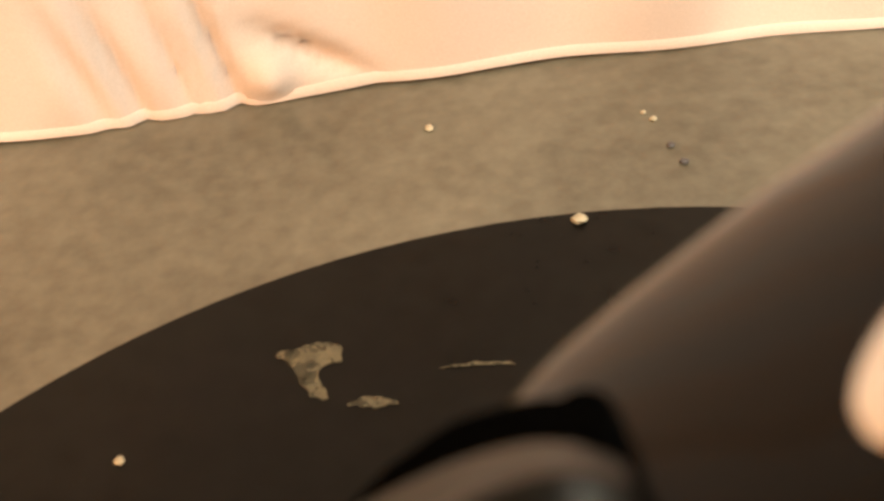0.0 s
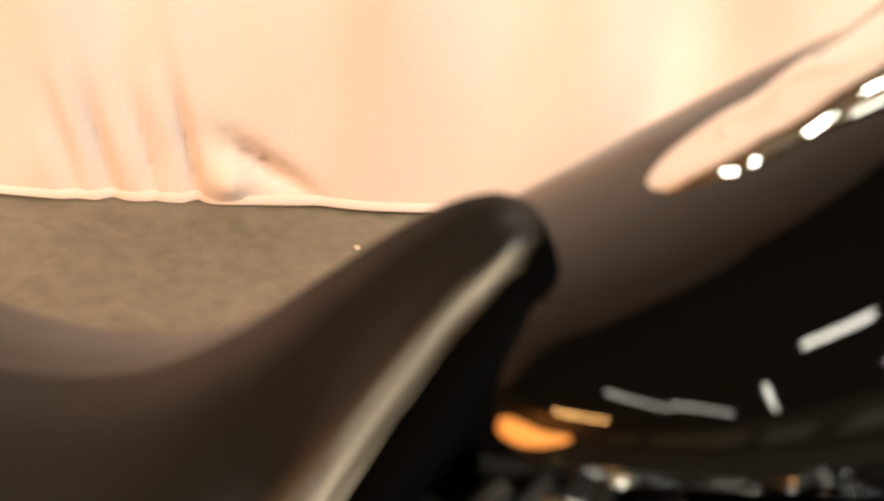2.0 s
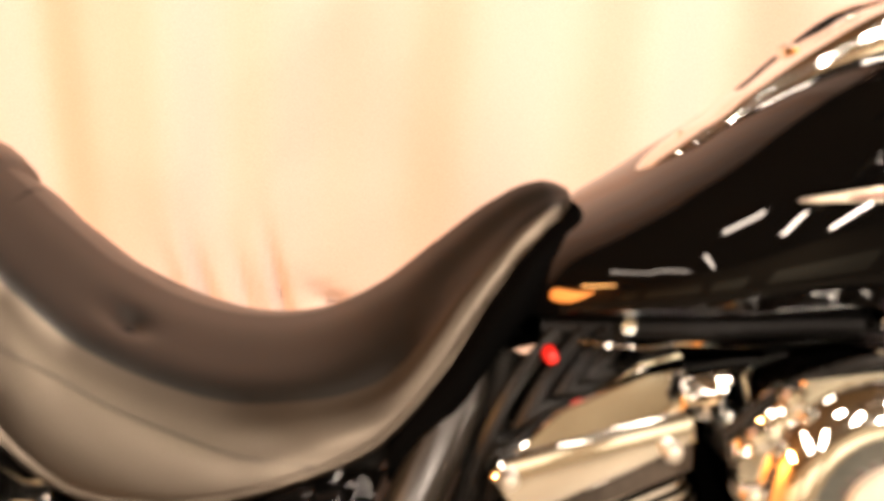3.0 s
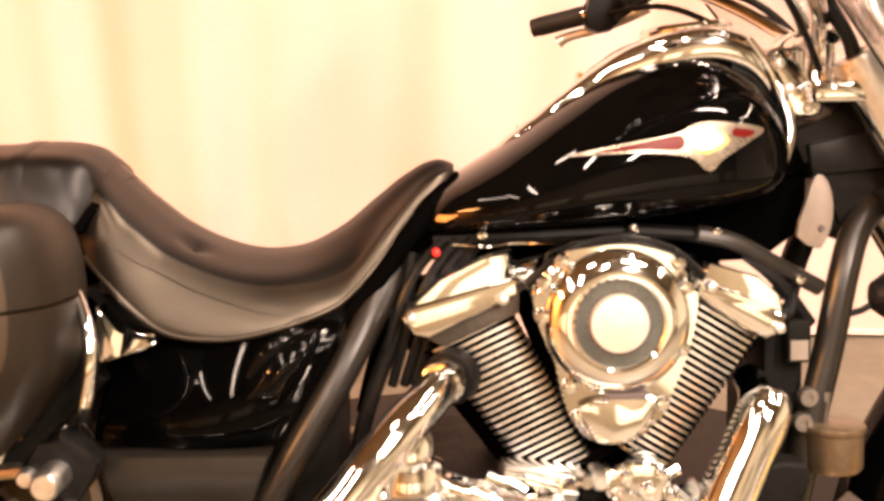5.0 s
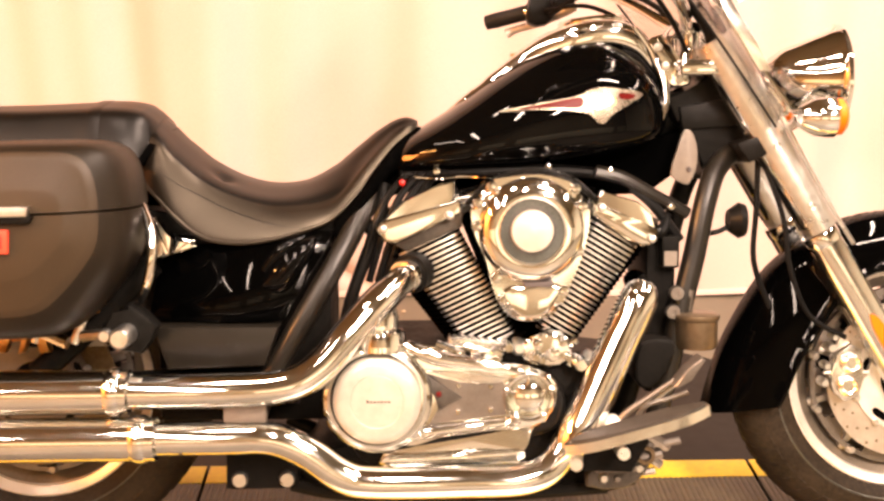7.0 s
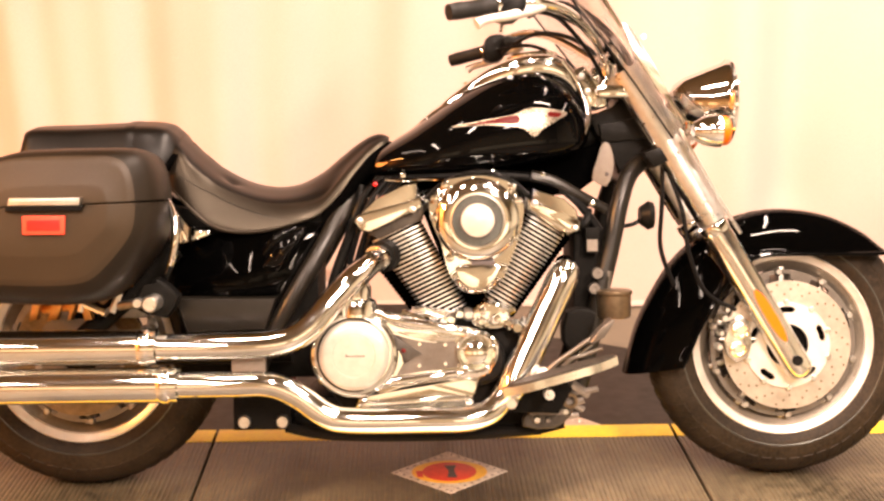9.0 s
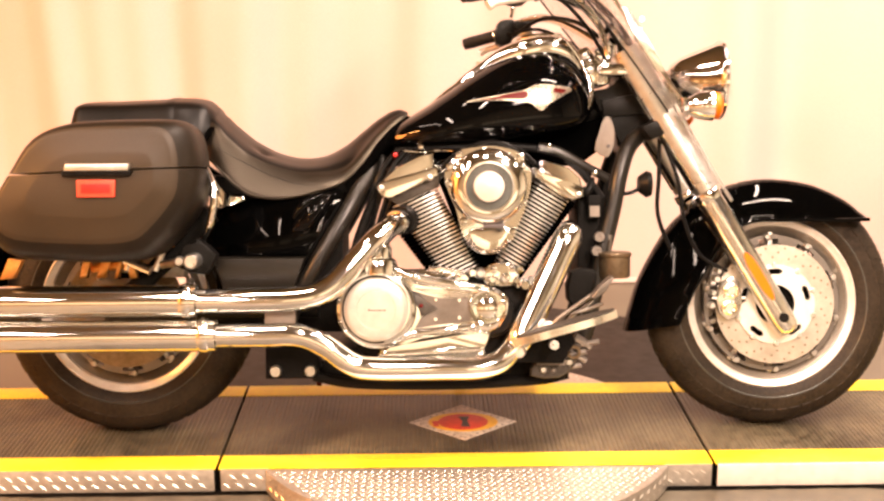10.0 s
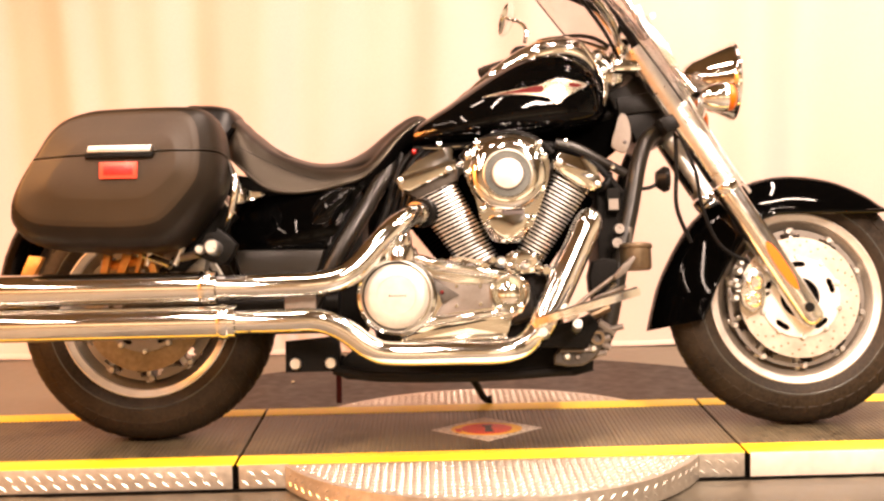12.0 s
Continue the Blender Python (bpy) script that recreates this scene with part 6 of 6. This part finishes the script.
# Slabs added to carry the amber light seen under the saddlebag.
for x0, x1, tilt in ((-0.266, -0.232, 0.022), (-0.074, -0.056, 0.010), (-0.034, -0.012, 0.016), (0.010, 0.020, 0.012), (0.048, 0.066, -0.012)):
    part("amber_lit_slab", slab([(x0, 0.405), (x0 + tilt, 0.456), (x1 + tilt, 0.452), (x1, 0.408)], -0.215, -0.19, 0.003), M_GOLD_AMBER, bike, "slab with the amber light under the bag in its colour")

# footboard, pedal and lower bits
fb = bmesh.new()
rows = []
for k in range(15):
    t = k / 14
    w = 0.038 * (1 - abs(2 * t - 1) ** 4 * 0.8)
    x, z = 0.965 + 0.243 * t, 0.252 + 0.066 * t
    rows.append([(x, -0.362 - w, z), (x - 0.003, -0.362 - w, z + 0.017), (x - 0.003, -0.362 + w, z + 0.017), (x, -0.362 + w, z)])
board = part("footboard", skin(rows, fb), M_POLISH, bike, "footboard with bright metal edge and ribbed black rubber", 40)
rows = []
for k in range(15):
    t = k / 14
    w = 0.033 * (1 - abs(2 * t - 1) ** 4 * 0.8)
    x, z = 0.974 + 0.226 * t, 0.2708 + 0.0614 * t
    rows.append([(x, -0.362 - w, z), (x, -0.362 - w, z + 0.006), (x, -0.362 + w, z + 0.006), (x, -0.362 + w, z)])
part("rubber_pad", skin(rows), M_PAD, board, "worn grey rubber pad")
part("board_bracket", slab([(0.95, 0.235), (1.10, 0.28), (1.12, 0.255), (1.09, 0.20), (0.98, 0.205)], -0.30, -0.22, 0.006), M_MATTE, board)
for p, q in (((0.98, -0.38, 0.238), (1.0, -0.24, 0.23)), ((1.06, -0.38, 0.256), (1.07, -0.24, 0.24))):
    part("board_arm", rod(p, q, 0.011, 10), M_STEEL, board)
pedal = part("brake_pedal", tube([(1.060, -0.300, 0.285), (1.080, -0.305, 0.310), (1.120, -0.31, 0.340), (1.160, -0.315, 0.368)], [0.008, 0.006, 0.005, 0.005], 12), M_CAST, bike, "bare metal brake pedal lever")
part("pedal_boss", lathe([(0.0, -0.016), (0.012, -0.015), (0.017, -0.008), (0.017, 0.02)], (1.056, -0.30, 0.284), "y", 20), M_BRIGHT, pedal)
part("pedal_arm", tube([(1.095, -0.285, 0.284), (1.112, -0.29, 0.316), (1.150, -0.295, 0.330), (1.185, -0.30, 0.344)], 0.0045, 10), M_CAST, pedal)
part("pedal_pad", slab([(1.150, 0.362), (1.158, 0.358), (1.182, 0.372), (1.204, 0.406), (1.198, 0.412), (1.172, 0.388)], -0.345, -0.300, 0.004), M_CAST, pedal)
part("pedal_spring", tube([(1.10, -0.275, 0.300), (1.165, -0.28, 0.350)], 0.004, 8, steps=2), M_CHROME, pedal)
for a, b, r in (((1.032, 0.275), (1.036, 0.222), 0.007), ((1.036, 0.222), (1.086, 0.217), 0.006), ((1.086, 0.217), (1.095, 0.275), 0.007), ((1.028, 0.236), (1.100, 0.255), 0.006), ((1.080, 0.262), (1.150, 0.296), 0.010)):
    part("bracket_bar", rod((a[0], -0.262, a[1]), (b[0], -0.262, b[1]), r, 8), M_CAN, board)
part("bracket_eye", lathe([(0.010, -0.008), (0.017, -0.008), (0.018, 0.0), (0.017, 0.008), (0.010, 0.008)], (1.118, -0.268, 0.224), "y", 18, None, True), M_CAN, board)
part("oil_cooler", slab([(1.04, 0.165), (1.05, 0.225), (1.09, 0.235), (1.105, 0.205), (1.09, 0.17)], -0.24, -0.12, 0.006), M_MATTE, bike, "black oil cooler body")
for a, b, r in (((1.04, -0.25, 0.222), (1.18, -0.27, 0.250), 0.007), ((1.05, -0.25, 0.195), (1.15, -0.26, 0.225), 0.009), ((1.04, -0.24, 0.175), (1.14, -0.25, 0.190), 0.007), ((1.09, -0.26, 0.24), (1.15, -0.25, 0.20), 0.008), ((1.12, -0.27, 0.262), (1.16, -0.26, 0.235), 0.010)):
    part("pedal_link", rod(a, b, r, 8), M_CAST, bike)
for x, z, r in ((1.10, 0.20, 0.009), (1.07, 0.18, 0.007), (1.02, 0.235, 0.010)):
    part("small_fitting", lathe([(0.0, -0.02), (r * 0.7, -0.02), (r, -0.01), (r, 0.03)], (x, -0.25, z), "y", 12), M_CAST, bike)
box = part("lower_bracket", slab([(0.375, 0.160), (0.375, 0.235), (0.50, 0.245), (0.505, 0.160)], -0.235, -0.15, 0.006), M_MATTE, bike, "black lower bracket with two pale plugs")
for x in (0.400, 0.484):
    part("plug", lathe([(0.0, -0.010), (0.012, -0.010), (0.0145, -0.004), (0.0145, 0.01)], (x, -0.238, 0.180), "y", 22), M_STEEL, box, "pale round plug")
part("skid_rail", tube([(0.49, -0.22, 0.165), (0.60, -0.22, 0.145), (0.85, -0.215, 0.140), (1.06, -0.21, 0.150)], 0.013, 10), M_MATTE, bike)
part("side_stand", tube([(0.80, 0.17, 0.17), (0.84, 0.24, 0.12), (0.868, 0.30, 0.072), (0.89, 0.305, 0.068)], [0.013, 0.011, 0.010, 0.012], 10), M_SATIN, bike, "extended black side stand")
part("stand_strap", block(0.46, 0.475, 0.20, 0.212, 0.07, 0.22, 0.002), M_REDPAINT, bike)
# bare castings round the lower end of the downtube
part("filter_cup", slab([(1.120, 0.412), (1.178, 0.416), (1.184, 0.393), (1.172, 0.355), (1.141, 0.326), (1.113, 0.342)], -0.20, -0.140, 0.010, None, 2, 3), M_MATTE, bike, "black cast filter cup")
lower = part("lower_casting", slab([(1.015, 0.165), (1.030, 0.205), (1.088, 0.238), (1.130, 0.222), (1.122, 0.190), (1.085, 0.160)], -0.262, -0.235, 0.008, None, 2, 3), M_FIN, bike, "dark lower frame casting")
for x, z in ((1.045, 0.182), (1.085, 0.212), (1.108, 0.200)):
    part("casting_bolt", lathe([(0.0, -0.010), (0.006, -0.010), (0.009, -0.004), (0.009, 0.01)], (x, -0.264, z), "y", 12), M_STEEL, lower)
part("casting_web", block(1.03, 1.115, -0.270, -0.258, 0.192, 0.199, 0.003), M_CAST, lower)
# seat wiring under the tank nose
for k, (dx, mt) in enumerate(((0.0, M_SATIN), (0.022, M_HOSE), (0.04, M_HOSE), (0.055, M_SATIN))):
    part("wiring_hose", tube([(0.70 + dx, -0.125 + 0.004 * k, 0.715), (0.665 + dx, -0.14, 0.675), (0.635 + dx, -0.145, 0.61), (0.61 + dx * 0.9, -0.135, 0.52)], 0.007, 8), mt, bike)
# Raised tan patch painted as an orange reflection in the tank's rear corner.
part("tank_glint", on_tank([(0.693, 0.743), (0.696, 0.7505), (0.712, 0.751), (0.722, 0.7525), (0.706, 0.743)], -1, 0.003), M_GLINT, bike, "tan patch painting an orange reflection on the tank")
part("red_cap", lathe([(0.0, -0.010), (0.0045, -0.009), (0.006, 0.0), (0.006, 0.012)], (0.692, -0.145, 0.702), "y", 14), M_RED, bike, "small red terminal cap")
